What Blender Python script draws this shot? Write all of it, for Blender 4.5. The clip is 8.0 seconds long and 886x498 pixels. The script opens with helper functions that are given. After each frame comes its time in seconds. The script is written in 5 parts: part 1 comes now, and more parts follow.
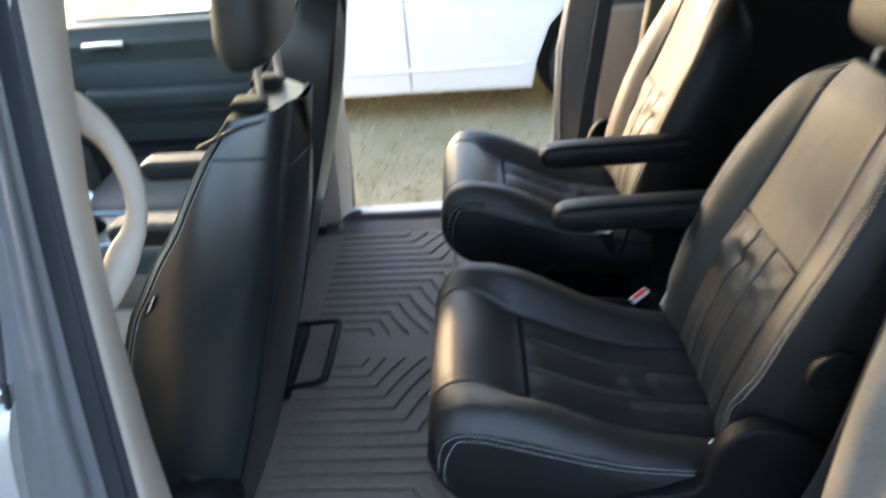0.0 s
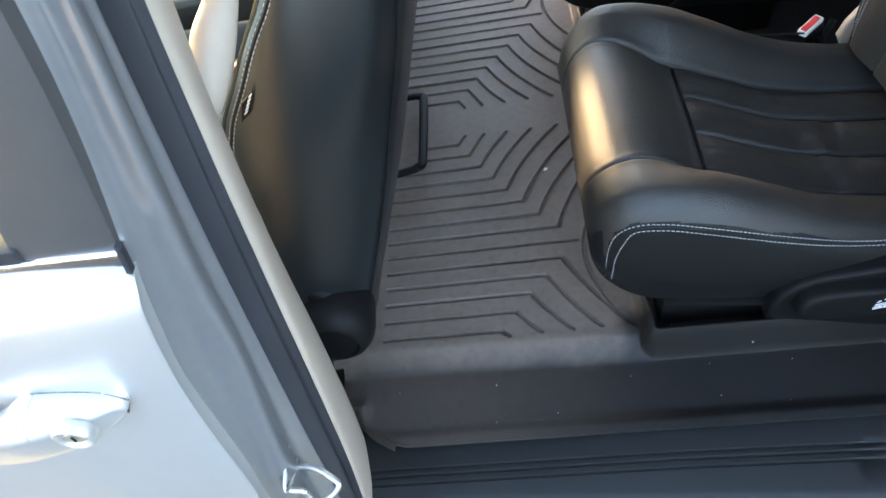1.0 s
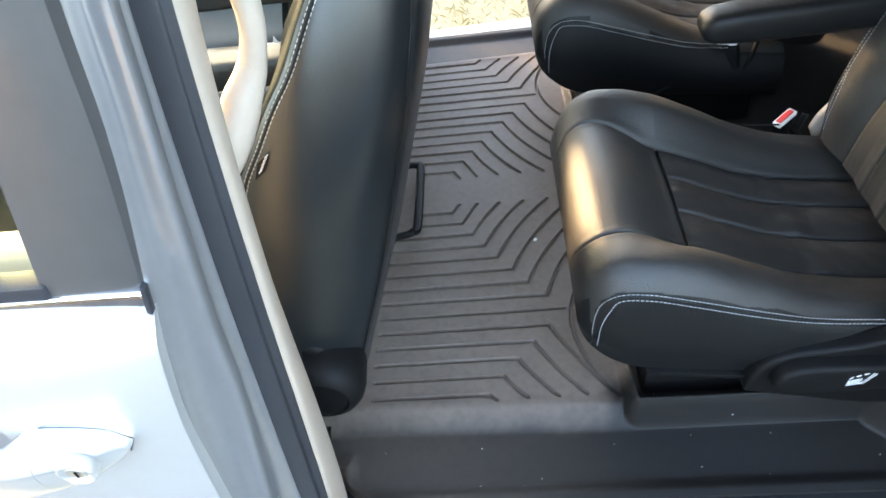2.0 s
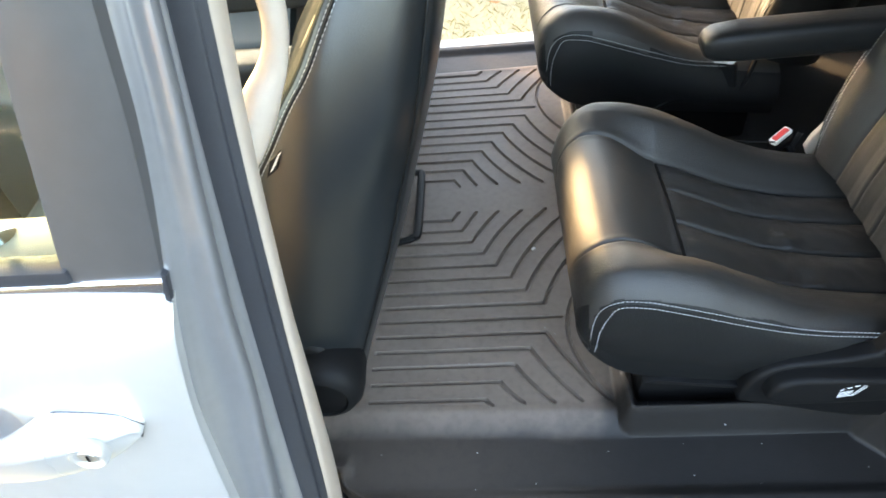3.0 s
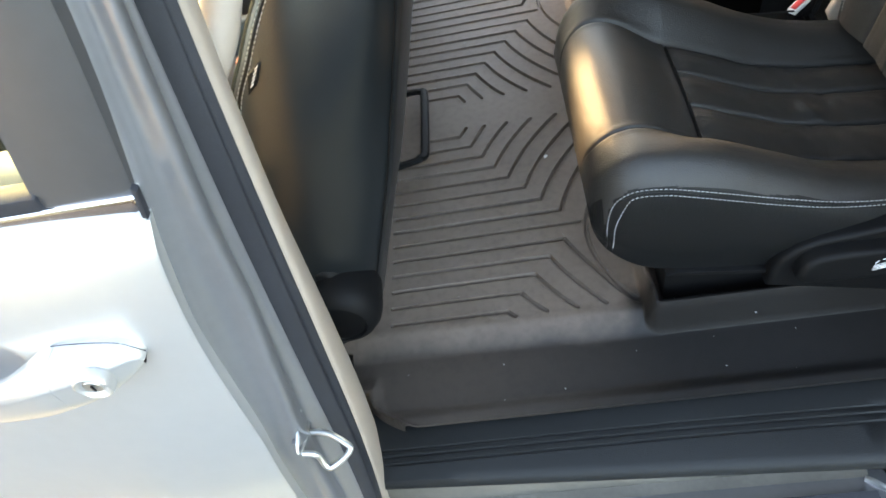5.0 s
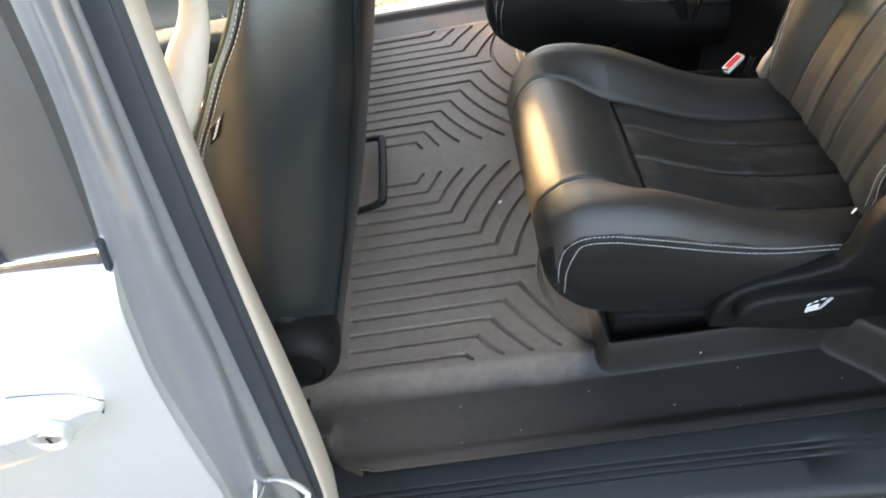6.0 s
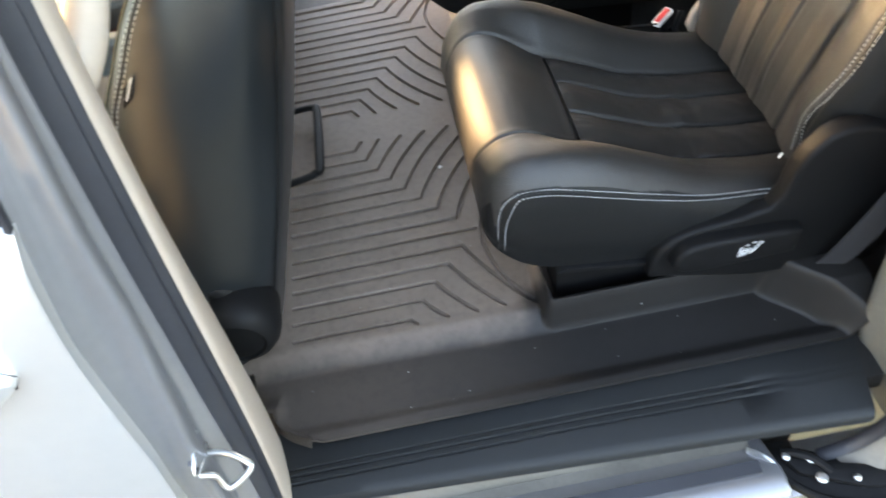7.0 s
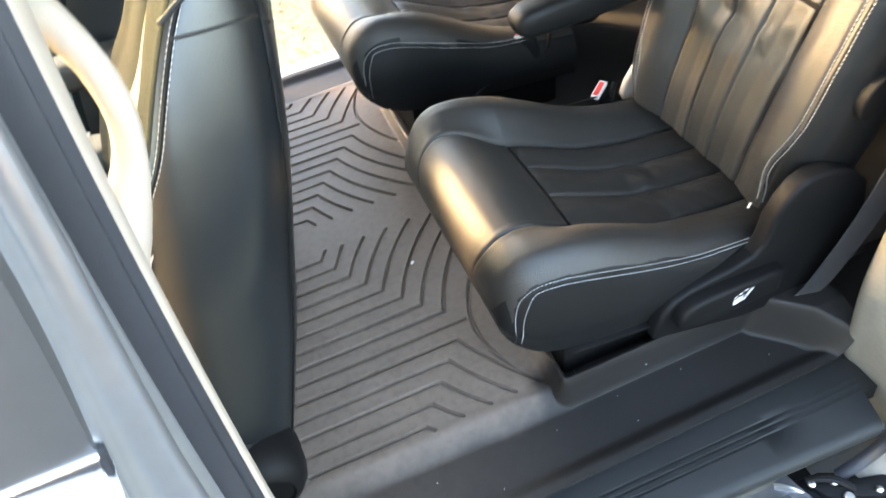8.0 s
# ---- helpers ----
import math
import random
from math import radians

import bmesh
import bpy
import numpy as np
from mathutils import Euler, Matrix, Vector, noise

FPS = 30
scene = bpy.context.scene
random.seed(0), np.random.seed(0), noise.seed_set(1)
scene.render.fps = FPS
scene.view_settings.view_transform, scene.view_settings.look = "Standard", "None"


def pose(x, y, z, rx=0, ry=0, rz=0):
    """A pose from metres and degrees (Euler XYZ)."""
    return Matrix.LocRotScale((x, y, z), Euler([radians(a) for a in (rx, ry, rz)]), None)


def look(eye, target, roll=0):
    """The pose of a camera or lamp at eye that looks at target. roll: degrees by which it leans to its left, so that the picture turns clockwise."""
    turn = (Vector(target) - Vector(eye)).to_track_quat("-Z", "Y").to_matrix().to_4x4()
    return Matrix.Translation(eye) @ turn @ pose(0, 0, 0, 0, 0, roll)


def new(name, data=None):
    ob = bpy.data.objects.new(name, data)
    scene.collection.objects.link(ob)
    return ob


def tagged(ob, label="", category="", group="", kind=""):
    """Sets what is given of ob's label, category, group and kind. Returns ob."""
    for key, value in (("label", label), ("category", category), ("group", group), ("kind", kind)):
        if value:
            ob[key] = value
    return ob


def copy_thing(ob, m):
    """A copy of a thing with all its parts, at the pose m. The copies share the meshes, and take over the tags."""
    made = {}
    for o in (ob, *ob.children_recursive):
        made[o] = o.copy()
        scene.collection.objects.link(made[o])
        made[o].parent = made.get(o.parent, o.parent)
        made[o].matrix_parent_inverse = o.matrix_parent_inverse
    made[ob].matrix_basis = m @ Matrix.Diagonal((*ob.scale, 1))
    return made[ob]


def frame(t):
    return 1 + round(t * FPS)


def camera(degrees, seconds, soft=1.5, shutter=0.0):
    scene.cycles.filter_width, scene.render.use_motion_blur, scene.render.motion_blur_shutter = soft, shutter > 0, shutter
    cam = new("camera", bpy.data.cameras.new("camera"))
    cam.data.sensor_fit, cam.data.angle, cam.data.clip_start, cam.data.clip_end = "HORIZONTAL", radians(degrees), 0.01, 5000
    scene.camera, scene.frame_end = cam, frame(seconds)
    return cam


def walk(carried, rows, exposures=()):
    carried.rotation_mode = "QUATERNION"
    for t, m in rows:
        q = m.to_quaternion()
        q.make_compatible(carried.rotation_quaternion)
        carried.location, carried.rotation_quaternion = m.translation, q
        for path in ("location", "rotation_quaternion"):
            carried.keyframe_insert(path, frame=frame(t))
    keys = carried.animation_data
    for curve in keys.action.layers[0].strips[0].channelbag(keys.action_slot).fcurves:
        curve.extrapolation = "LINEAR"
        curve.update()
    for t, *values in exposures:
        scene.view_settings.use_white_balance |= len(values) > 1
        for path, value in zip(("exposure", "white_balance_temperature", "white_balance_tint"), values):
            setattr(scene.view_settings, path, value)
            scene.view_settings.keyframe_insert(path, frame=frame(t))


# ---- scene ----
cam = camera(68.16, 8.0, soft=1.6, shutter=0.5)
PATH = [
    (0, (0.1959, -1.4252, 1.2326), (0.0971, -0.0792, 0.3732), -4.73),
    (0.1, (0.1790, -1.3995, 1.2222), (0.0507, -0.0881, 0.3146), -4.72),
    (0.3, (0.1412, -1.3566, 1.1891), (-0.0793, -0.1410, 0.1725), -8.74),
    (0.5, (0.0830, -1.3088, 1.1634), (-0.1990, -0.2460, 0.0012), -12.98),
    (0.7, (0.0134, -1.2625, 1.1292), (-0.2082, -0.2844, -0.1175), -13.47),
    (1, (-0.0134, -1.2307, 1.1184), (-0.2212, -0.2758, -0.1485), -15.97),
    (1.5, (-0.0228, -1.2153, 1.1427), (-0.1647, -0.1589, -0.0506), -12.31),
    (1.7, (-0.0225, -1.2439, 1.1446), (-0.1845, -0.1715, -0.0318), -11.52),
    (2.8, (-0.0356, -1.2847, 1.1600), (-0.1514, -0.1804, 0.0083), -7.38),
    (3, (-0.0425, -1.2897, 1.1530), (-0.1763, -0.1831, 0.0052), -7.80),
    (3.5, (-0.0544, -1.2908, 1.1354), (-0.2106, -0.2042, -0.0286), -8.22),
    (4, (-0.0325, -1.2943, 1.1197), (-0.2481, -0.2213, -0.0474), -12.73),
    (4.5, (-0.0302, -1.2967, 1.0877), (-0.2743, -0.2963, -0.1368), -16.94),
    (4.7, (-0.0253, -1.2969, 1.0900), (-0.2590, -0.3095, -0.1471), -17.30),
    (5.8, (-0.0033, -1.3044, 1.1149), (-0.1355, -0.2769, -0.1044), -15.19),
    (6, (-0.0120, -1.3080, 1.1223), (-0.1114, -0.2494, -0.0733), -12.48),
    (6.5, (-0.0113, -1.3237, 1.1174), (-0.0745, -0.2452, -0.0628), -10.47),
    (7, (0.0017, -1.3219, 1.0891), (0.0117, -0.3152, -0.1545), -10.83),
    (7.3, (-0.0015, -1.3003, 1.0878), (0.1192, -0.3156, -0.1675), -7.19),
    (7.5, (-0.0592, -1.2650, 1.1033), (0.0710, -0.2834, -0.1535), -9.67),
    (7.8, (-0.1282, -1.2315, 1.1291), (0.0911, -0.1893, -0.0650), -10.16),
    (8, (-0.1327, -1.2214, 1.1530), (0.1284, -0.1676, -0.0223), -11.24),
]
walk(cam, [(t, look(eye, target, roll)) for t, eye, target, roll in PATH],
     exposures=[(0.0, 3.32, 6550, 14), (0.5, 3.66, 7350, 13), (1.0, 4.0, 7250, 14), (1.5, 4.28, 7350, 14), (3.0, 4.42, 7950, 13), (4.5, 4.04, 8250, 13), (6.0, 4.32, 8650, 17), (7.0, 4.40, 8500, 17), (7.5, 4.82, 8600, 15), (8.0, 4.77, 8050, 14)])

# ---- light ----
world = bpy.data.worlds.new("sky")
scene.world = world
world.use_nodes = True
wn = world.node_tree.nodes
sky = wn.new("ShaderNodeTexSky")
sky.sky_type = 'NISHITA'
sky.sun_disc = False
sky.dust_density, sky.air_density = 1.2, 1.0
SUN_EL, SUN_AZ = 15.0, 44.0   # the sun's height and its turn from straight ahead of the van towards the far side
sky.sun_elevation = radians(SUN_EL)
sun_dir = Vector((-math.cos(radians(SUN_AZ)) * math.cos(radians(SUN_EL)), math.sin(radians(SUN_AZ)) * math.cos(radians(SUN_EL)), math.sin(radians(SUN_EL))))
sky.sun_rotation = math.atan2(sun_dir.x, sun_dir.y)
wn["Background"].inputs["Strength"].default_value = 0.15
world.node_tree.links.new(sky.outputs[0], wn["Background"].inputs["Color"])
sun = new("sun", bpy.data.lights.new("sun", 'SUN'))
sun.data.energy, sun.data.angle, sun.data.color = 0.9, radians(5.0), (1.0, 0.73, 0.42)
sun.matrix_world = look(sun_dir * 20, (0, 0, 0))


# ---- materials ----
def material(name, colour, rough=0.5, metal=0.0, vary=0.12, scale=6.0, grain=0.0, grain_scale=400.0, coat=0.0, spec=0.5, second=None, stretch=(1, 1, 1)):
    """A plain surface with uneven colour, wear in its gloss and a fine grain."""
    m = bpy.data.materials.new(name)
    m.use_nodes = True
    n, l = m.node_tree.nodes, m.node_tree.links
    b = n["Principled BSDF"]
    b.inputs["Metallic"].default_value = metal
    b.inputs["Coat Weight"].default_value = coat
    b.inputs["Coat Roughness"].default_value = 0.08
    b.inputs["Specular IOR Level"].default_value = spec
    tc = n.new("ShaderNodeTexCoord")
    mp = n.new("ShaderNodeMapping")
    mp.inputs["Scale"].default_value = stretch
    l.new(tc.outputs["Object"], mp.inputs["Vector"])
    big = n.new("ShaderNodeTexNoise")
    big.inputs["Scale"].default_value, big.inputs["Detail"].default_value = scale, 6.0
    l.new(mp.outputs[0], big.inputs["Vector"])
    fine = n.new("ShaderNodeTexNoise")
    fine.inputs["Scale"].default_value, fine.inputs["Detail"].default_value = scale * 14, 3.0
    l.new(mp.outputs[0], fine.inputs["Vector"])
    mixn = n.new("ShaderNodeMix")
    mixn.inputs[0].default_value = 0.35
    l.new(big.outputs["Fac"], mixn.inputs[2])
    l.new(fine.outputs["Fac"], mixn.inputs[3])
    ramp = n.new("ShaderNodeValToRGB")
    c2 = second or tuple(c * (1 + vary) for c in colour)
    c1 = tuple(c * (1 - vary) for c in colour) if not second else colour
    ramp.color_ramp.elements[0].position, ramp.color_ramp.elements[1].position = 0.32, 0.68
    ramp.color_ramp.elements[0].color = (*c1, 1)
    ramp.color_ramp.elements[1].color = (*c2, 1)
    l.new(mixn.outputs[0], ramp.inputs[0])
    l.new(ramp.outputs[0], b.inputs["Base Color"])
    rr = n.new("ShaderNodeMapRange")
    rr.inputs[3].default_value, rr.inputs[4].default_value = rough * 0.85, min(1.0, rough * 1.18)
    l.new(mixn.outputs[0], rr.inputs[0])
    l.new(rr.outputs[0], b.inputs["Roughness"])
    if grain:
        g = n.new("ShaderNodeTexVoronoi")
        g.inputs["Scale"].default_value = grain_scale
        l.new(mp.outputs[0], g.inputs["Vector"])
        bump = n.new("ShaderNodeBump")
        bump.inputs["Strength"].default_value, bump.inputs["Distance"].default_value = grain, 0.001
        l.new(g.outputs["Distance"], bump.inputs["Height"])
        l.new(bump.outputs[0], b.inputs["Normal"])
    return m


LEATHER = material("black_leather", (0.0172, 0.0158, 0.0144), 0.49, vary=0.2, scale=5, grain=0.5, grain_scale=480, spec=0.60)
LEATHER_SIDE = material("black_vinyl", (0.0074, 0.0078, 0.0082), 0.42, vary=0.15, scale=5, grain=0.35, grain_scale=500, spec=0.22)
PLASTIC = material("black_plastic", (0.0066, 0.0066, 0.0070), 0.50, vary=0.15, scale=8, grain=0.25, grain_scale=700, spec=0.13)
SILL = material("sill_plastic", (0.0105, 0.0120, 0.0130), 0.58, vary=0.18, scale=5, grain=0.3, grain_scale=600, spec=0.34)
# near-black base: painted shade wherever the dust mask leaves it bare
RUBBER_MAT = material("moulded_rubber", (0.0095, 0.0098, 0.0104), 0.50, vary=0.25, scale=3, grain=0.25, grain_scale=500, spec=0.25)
SEAL = material("seal_rubber", (0.021, 0.022, 0.027), 0.5, vary=0.15, scale=9, grain=0.15, grain_scale=500, spec=0.45)
TRIM = material("beige_plastic", (0.43, 0.355, 0.29), 0.5, vary=0.06, scale=6, grain=0.15, grain_scale=600)
# the beige trim darkened: shade put into the colour of rear pillars and track
BEIGE_SHADED = material("beige_shaded", (0.17, 0.155, 0.13), 0.55, vary=0.18, scale=7, grain=0.15, grain_scale=500, spec=0.3)
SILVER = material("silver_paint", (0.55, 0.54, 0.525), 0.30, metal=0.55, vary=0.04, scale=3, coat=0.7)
# the silver paint darkened: shade put into the colour of pillars, rockers, sliding doors
SILVER_SHADED = material("silver_paint_shaded", (0.215, 0.213, 0.222), 0.32, metal=0.5, vary=0.07, scale=5, coat=0.4)
APPLIQUE = material("satin_applique", (0.052, 0.049, 0.049), 0.38, vary=0.10, scale=4, coat=0.08)
CHROME = material("chrome", (0.82, 0.82, 0.82), 0.12, metal=1.0, vary=0.05, scale=10)
STEEL = material("zinc_steel", (0.62, 0.62, 0.60), 0.3, metal=0.9, vary=0.15, scale=20)
STITCH = material("grey_thread", (0.34, 0.35, 0.35), 0.8, vary=0.15, scale=60)
RED = material("red_plastic", (0.62, 0.05, 0.045), 0.35, vary=0.05)
WHITE_PLASTIC = material("white_plastic", (0.75, 0.72, 0.68), 0.4, vary=0.04)
WHITE_INK = material("white_ink", (0.75, 0.75, 0.74), 0.6, vary=0.05)
LINER = material("headliner_cloth", (0.55, 0.52, 0.46), 0.95, vary=0.05, scale=12, grain=0.4, grain_scale=900)
CARPET = material("dark_carpet", (0.018, 0.017, 0.016), 0.95, vary=0.3, scale=30, grain=0.6, grain_scale=900)
FRONT_VINYL = material("front_seat_vinyl", (0.0092, 0.0116, 0.0132), 0.31, vary=0.18, scale=4, grain=0.12, grain_scale=480, spec=0.7)
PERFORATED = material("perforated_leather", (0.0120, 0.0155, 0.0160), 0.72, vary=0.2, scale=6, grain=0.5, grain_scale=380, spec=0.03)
MATTE = material("matt_black_plastic", (0.004, 0.004, 0.0042), 0.8, vary=0.2, scale=8, grain=0.3, grain_scale=700, spec=0.12)
CONSOLE = material("grey_console_plastic", (0.115, 0.135, 0.135), 0.5, vary=0.12, scale=5, grain=0.2, grain_scale=600)
DOOR_INNER = material("dark_door_plastic", (0.055, 0.064, 0.064), 0.5, vary=0.12, grain=0.2, grain_scale=600)
WEBBING = material("grey_webbing", (0.024, 0.024, 0.027), 0.7, vary=0.1, scale=30, grain=0.3, grain_scale=900)
SILVER_TRIM = material("silver_plastic", (0.55, 0.55, 0.52), 0.35, metal=0.6, vary=0.05, scale=10)
WHITE_PAINT = material("white_car_paint", (0.80, 0.81, 0.82), 0.25, vary=0.02, scale=3, coat=0.6)
BEIGE_PAINT = material("beige_car_paint", (0.085, 0.105, 0.105), 0.3, vary=0.04, coat=0.5)
RED_PAINT = material("red_car_paint", (0.42, 0.03, 0.03), 0.3, vary=0.05, coat=0.5)
TYRE = material("tyre_rubber", (0.02, 0.02, 0.02), 0.75, vary=0.2, scale=20, grain=0.3)
GRASS = material("dry_grass", (0.31, 0.26, 0.15), 0.95, vary=0.3, scale=2.2, grain=0.6, grain_scale=60, second=(0.42, 0.35, 0.22))
BLADE = material("grass_blades", (0.26, 0.24, 0.09), 0.8, vary=0.4, scale=9, second=(0.52, 0.44, 0.26))
LEAF = material("dead_leaf", (0.42, 0.18, 0.06), 0.8, vary=0.3, scale=30)
ASPHALT = material("asphalt", (0.045, 0.046, 0.048), 0.9, vary=0.25, scale=6, grain=0.5, grain_scale=200)
FOLIAGE = material("far_foliage", (0.04, 0.055, 0.035), 0.9, vary=0.5, scale=3)


def add_dust_and_shade(m, colour, second):
    """Brown dust trodden into the rubber, thick on the ribbed floor. Thin in the tray and none behind the rim: there
    the dark base paints in the shade.
    """
    n, l = m.node_tree.nodes, m.node_tree.links
    b = n["Principled BSDF"]
    shaded = b.inputs["Base Color"].links[0].from_socket
    tc = n.new("ShaderNodeTexCoord")
    sep = n.new("ShaderNodeSeparateXYZ")
    l.new(tc.outputs["Object"], sep.inputs[0])
    def math_node(op, a, c):
        k = n.new("ShaderNodeMath")
        k.operation = op
        for i, v in enumerate((a, c)):
            if isinstance(v, (int, float)):
                k.inputs[i].default_value = v
            else:
                l.new(v, k.inputs[i])
        return k.outputs[0]
    def fade(v, lo, hi, to_lo=0.0, to_hi=1.0):
        k = n.new("ShaderNodeMapRange")
        k.interpolation_type = 'SMOOTHSTEP'
        for i, q in enumerate((lo, hi, to_lo, to_hi)):
            k.inputs[i + 1].default_value = q
        l.new(v, k.inputs[0])
        return k.outputs[0]
    noise_tex = n.new("ShaderNodeTexNoise")
    noise_tex.inputs["Scale"].default_value, noise_tex.inputs["Detail"].default_value = 7.0, 5.0
    l.new(tc.outputs["Object"], noise_tex.inputs["Vector"])
    wob = math_node('MULTIPLY', math_node('SUBTRACT', noise_tex.outputs["Fac"], 0.5), 0.09)
    ay = math_node('ADD', math_node('ABSOLUTE', sep.outputs["Y"], 0.0), wob)
    x = math_node('ADD', sep.outputs["X"], wob)
    # mask falls off towards tray and rim, painting the shade by the door
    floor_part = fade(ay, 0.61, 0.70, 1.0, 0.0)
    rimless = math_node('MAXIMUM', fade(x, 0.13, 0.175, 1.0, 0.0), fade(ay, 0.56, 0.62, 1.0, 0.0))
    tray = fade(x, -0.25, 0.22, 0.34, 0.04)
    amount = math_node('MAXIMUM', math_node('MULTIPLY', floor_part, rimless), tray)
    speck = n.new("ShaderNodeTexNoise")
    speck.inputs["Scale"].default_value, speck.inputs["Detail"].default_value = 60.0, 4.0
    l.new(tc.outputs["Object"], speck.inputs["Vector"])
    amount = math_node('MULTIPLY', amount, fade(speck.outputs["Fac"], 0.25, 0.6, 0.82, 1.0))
    dust = n.new("ShaderNodeMix")
    dust.data_type = 'RGBA'
    dust.inputs[6].default_value, dust.inputs[7].default_value = (*colour, 1), (*second, 1)
    l.new(noise_tex.outputs["Fac"], dust.inputs[0])
    mix = n.new("ShaderNodeMix")
    mix.data_type = 'RGBA'
    l.new(amount, mix.inputs[0])
    l.new(shaded, mix.inputs[6])
    l.new(dust.outputs[2], mix.inputs[7])
    l.new(mix.outputs[2], b.inputs["Base Color"])


add_dust_and_shade(RUBBER_MAT, (0.125, 0.095, 0.077), (0.172, 0.134, 0.110))


def glass(name, tint):
    m = bpy.data.materials.new(name)
    m.use_nodes = True
    n, l = m.node_tree.nodes, m.node_tree.links
    n.remove(n["Principled BSDF"])
    tr = n.new("ShaderNodeBsdfTransparent")
    tr.inputs[0].default_value = (*tint, 1)
    gl = n.new("ShaderNodeBsdfGlossy")
    gl.inputs["Roughness"].default_value = 0.02
    lw = n.new("ShaderNodeLayerWeight")
    lw.inputs[0].default_value = 0.5
    steep = n.new("ShaderNodeMath")
    steep.operation = 'POWER'
    steep.inputs[1].default_value = 5.0
    l.new(lw.outputs["Facing"], steep.inputs[0])
    fr = n.new("ShaderNodeMath")
    fr.operation = 'MULTIPLY_ADD'
    fr.inputs[1].default_value, fr.inputs[2].default_value = 0.7, 0.03
    l.new(steep.outputs[0], fr.inputs[0])
    mix = n.new("ShaderNodeMixShader")
    l.new(fr.outputs[0], mix.inputs[0])
    l.new(tr.outputs[0], mix.inputs[1])
    l.new(gl.outputs[0], mix.inputs[2])
    l.new(mix.outputs[0], n["Material Output"].inputs[0])
    return m


GLASS = glass("window_glass", (0.82, 0.88, 0.85))
WINDSCREEN = glass("windscreen_glass", (0.76, 0.81, 0.78))
TINTED = glass("tinted_glass", (0.24, 0.25, 0.25))


# ---- building helpers ----
def part(name, bm, mat, parent=None, label="", smooth=True):
    """Links a bmesh as one mesh object under a thing or a part."""
    me = bpy.data.meshes.new(name)
    bmesh.ops.recalc_face_normals(bm, faces=bm.faces[:])
    bm.to_mesh(me)
    bm.free()
    return link(name, me, mat, parent, label, smooth)


def link(name, me, mat, parent=None, label="", smooth=True):
    if smooth:
        me.shade_smooth()
        me.set_sharp_from_angle(angle=radians(42))
    me.materials.append(mat)
    ob = new(name, me)
    if parent:
        ob.parent = parent
    if label:
        ob["label"] = label
    return ob


def raw(name, verts, faces, mat, parent=None, label="", smooth=True):
    me = bpy.data.meshes.new(name)
    me.from_pydata([tuple(v) for v in verts], [], faces)
    me.update()
    return link(name, me, mat, parent, label, smooth)


def thing(name, label, category, group="", at=(0, 0, 0)):
    ob = new(name)
    ob.location = at
    ob.empty_display_size = 0.05
    return tagged(ob, label, category, group)


def interp(table, z):
    """Smooth value at z from pairs (z, value), straight beyond the ends."""
    zs = [a for a, _ in table]
    vs = [b for _, b in table]
    if z <= zs[0]:
        return vs[0] + (z - zs[0]) * (vs[1] - vs[0]) / (zs[1] - zs[0])
    if z >= zs[-1]:
        return vs[-1] + (z - zs[-1]) * (vs[-1] - vs[-2]) / (zs[-1] - zs[-2])
    k = max(i for i in range(len(zs) - 1) if zs[i] <= z)
    d = [(vs[i + 1] - vs[i]) / (zs[i + 1] - zs[i]) for i in range(len(zs) - 1)]
    def slope(i):
        if i == 0 or i == len(zs) - 1:
            return d[0] if i == 0 else d[-1]
        return 0.0 if d[i - 1] * d[i] <= 0 else 2 * d[i - 1] * d[i] / (d[i - 1] + d[i])
    h = zs[k + 1] - zs[k]
    u = (z - zs[k]) / h
    return ((2 * u ** 3 - 3 * u ** 2 + 1) * vs[k] + (u ** 3 - 2 * u ** 2 + u) * h * slope(k)
            + (-2 * u ** 3 + 3 * u ** 2) * vs[k + 1] + (u ** 3 - u ** 2) * h * slope(k + 1))


def spline(points, per=6):
    """Catmull-Rom through the points."""
    p = [Vector(q) for q in points]
    p = [2 * p[0] - p[1]] + p + [2 * p[-1] - p[-2]]
    out = []
    for i in range(1, len(p) - 2):
        for k in range(per):
            t = k / per
            out.append(0.5 * (2 * p[i] + (p[i + 1] - p[i - 1]) * t + (2 * p[i - 1] - 5 * p[i] + 4 * p[i + 1] - p[i + 2]) * t * t
                              + (3 * p[i] - p[i - 1] - 3 * p[i + 1] + p[i + 2]) * t ** 3))
    out.append(p[-2])
    return out


def loft(rings, closed=True, caps=True):
    """A bmesh skinned over rings of equal length."""
    bm = bmesh.new()
    rows = [[bm.verts.new(v) for v in r] for r in rings]
    n = len(rows[0])
    for a, b in zip(rows, rows[1:]):
        for i in range(n if closed else n - 1):
            j = (i + 1) % n
            bm.faces.new((a[i], a[j], b[j], b[i]))
    if caps and closed:
        bm.faces.new(rows[0])
        bm.faces.new(rows[-1])
    return bm


def tube(points, radius, sides=10, flat=1.0):
    """A tube along points; radius is one number or one per point."""
    pts = [Vector(p) for p in points]
    rings = []
    ref = Vector((0.13, 0.31, 0.94)).normalized()
    for i, p in enumerate(pts):
        d = (pts[min(i + 1, len(pts) - 1)] - pts[max(i - 1, 0)]).normalized()
        a = d.cross(ref).normalized()
        b = d.cross(a)
        r = radius[i] if isinstance(radius, (list, tuple)) else radius
        rings.append([p + (a * math.cos(k * math.tau / sides) + b * math.sin(k * math.tau / sides) * flat) * r for k in range(sides)])
    return loft(rings)


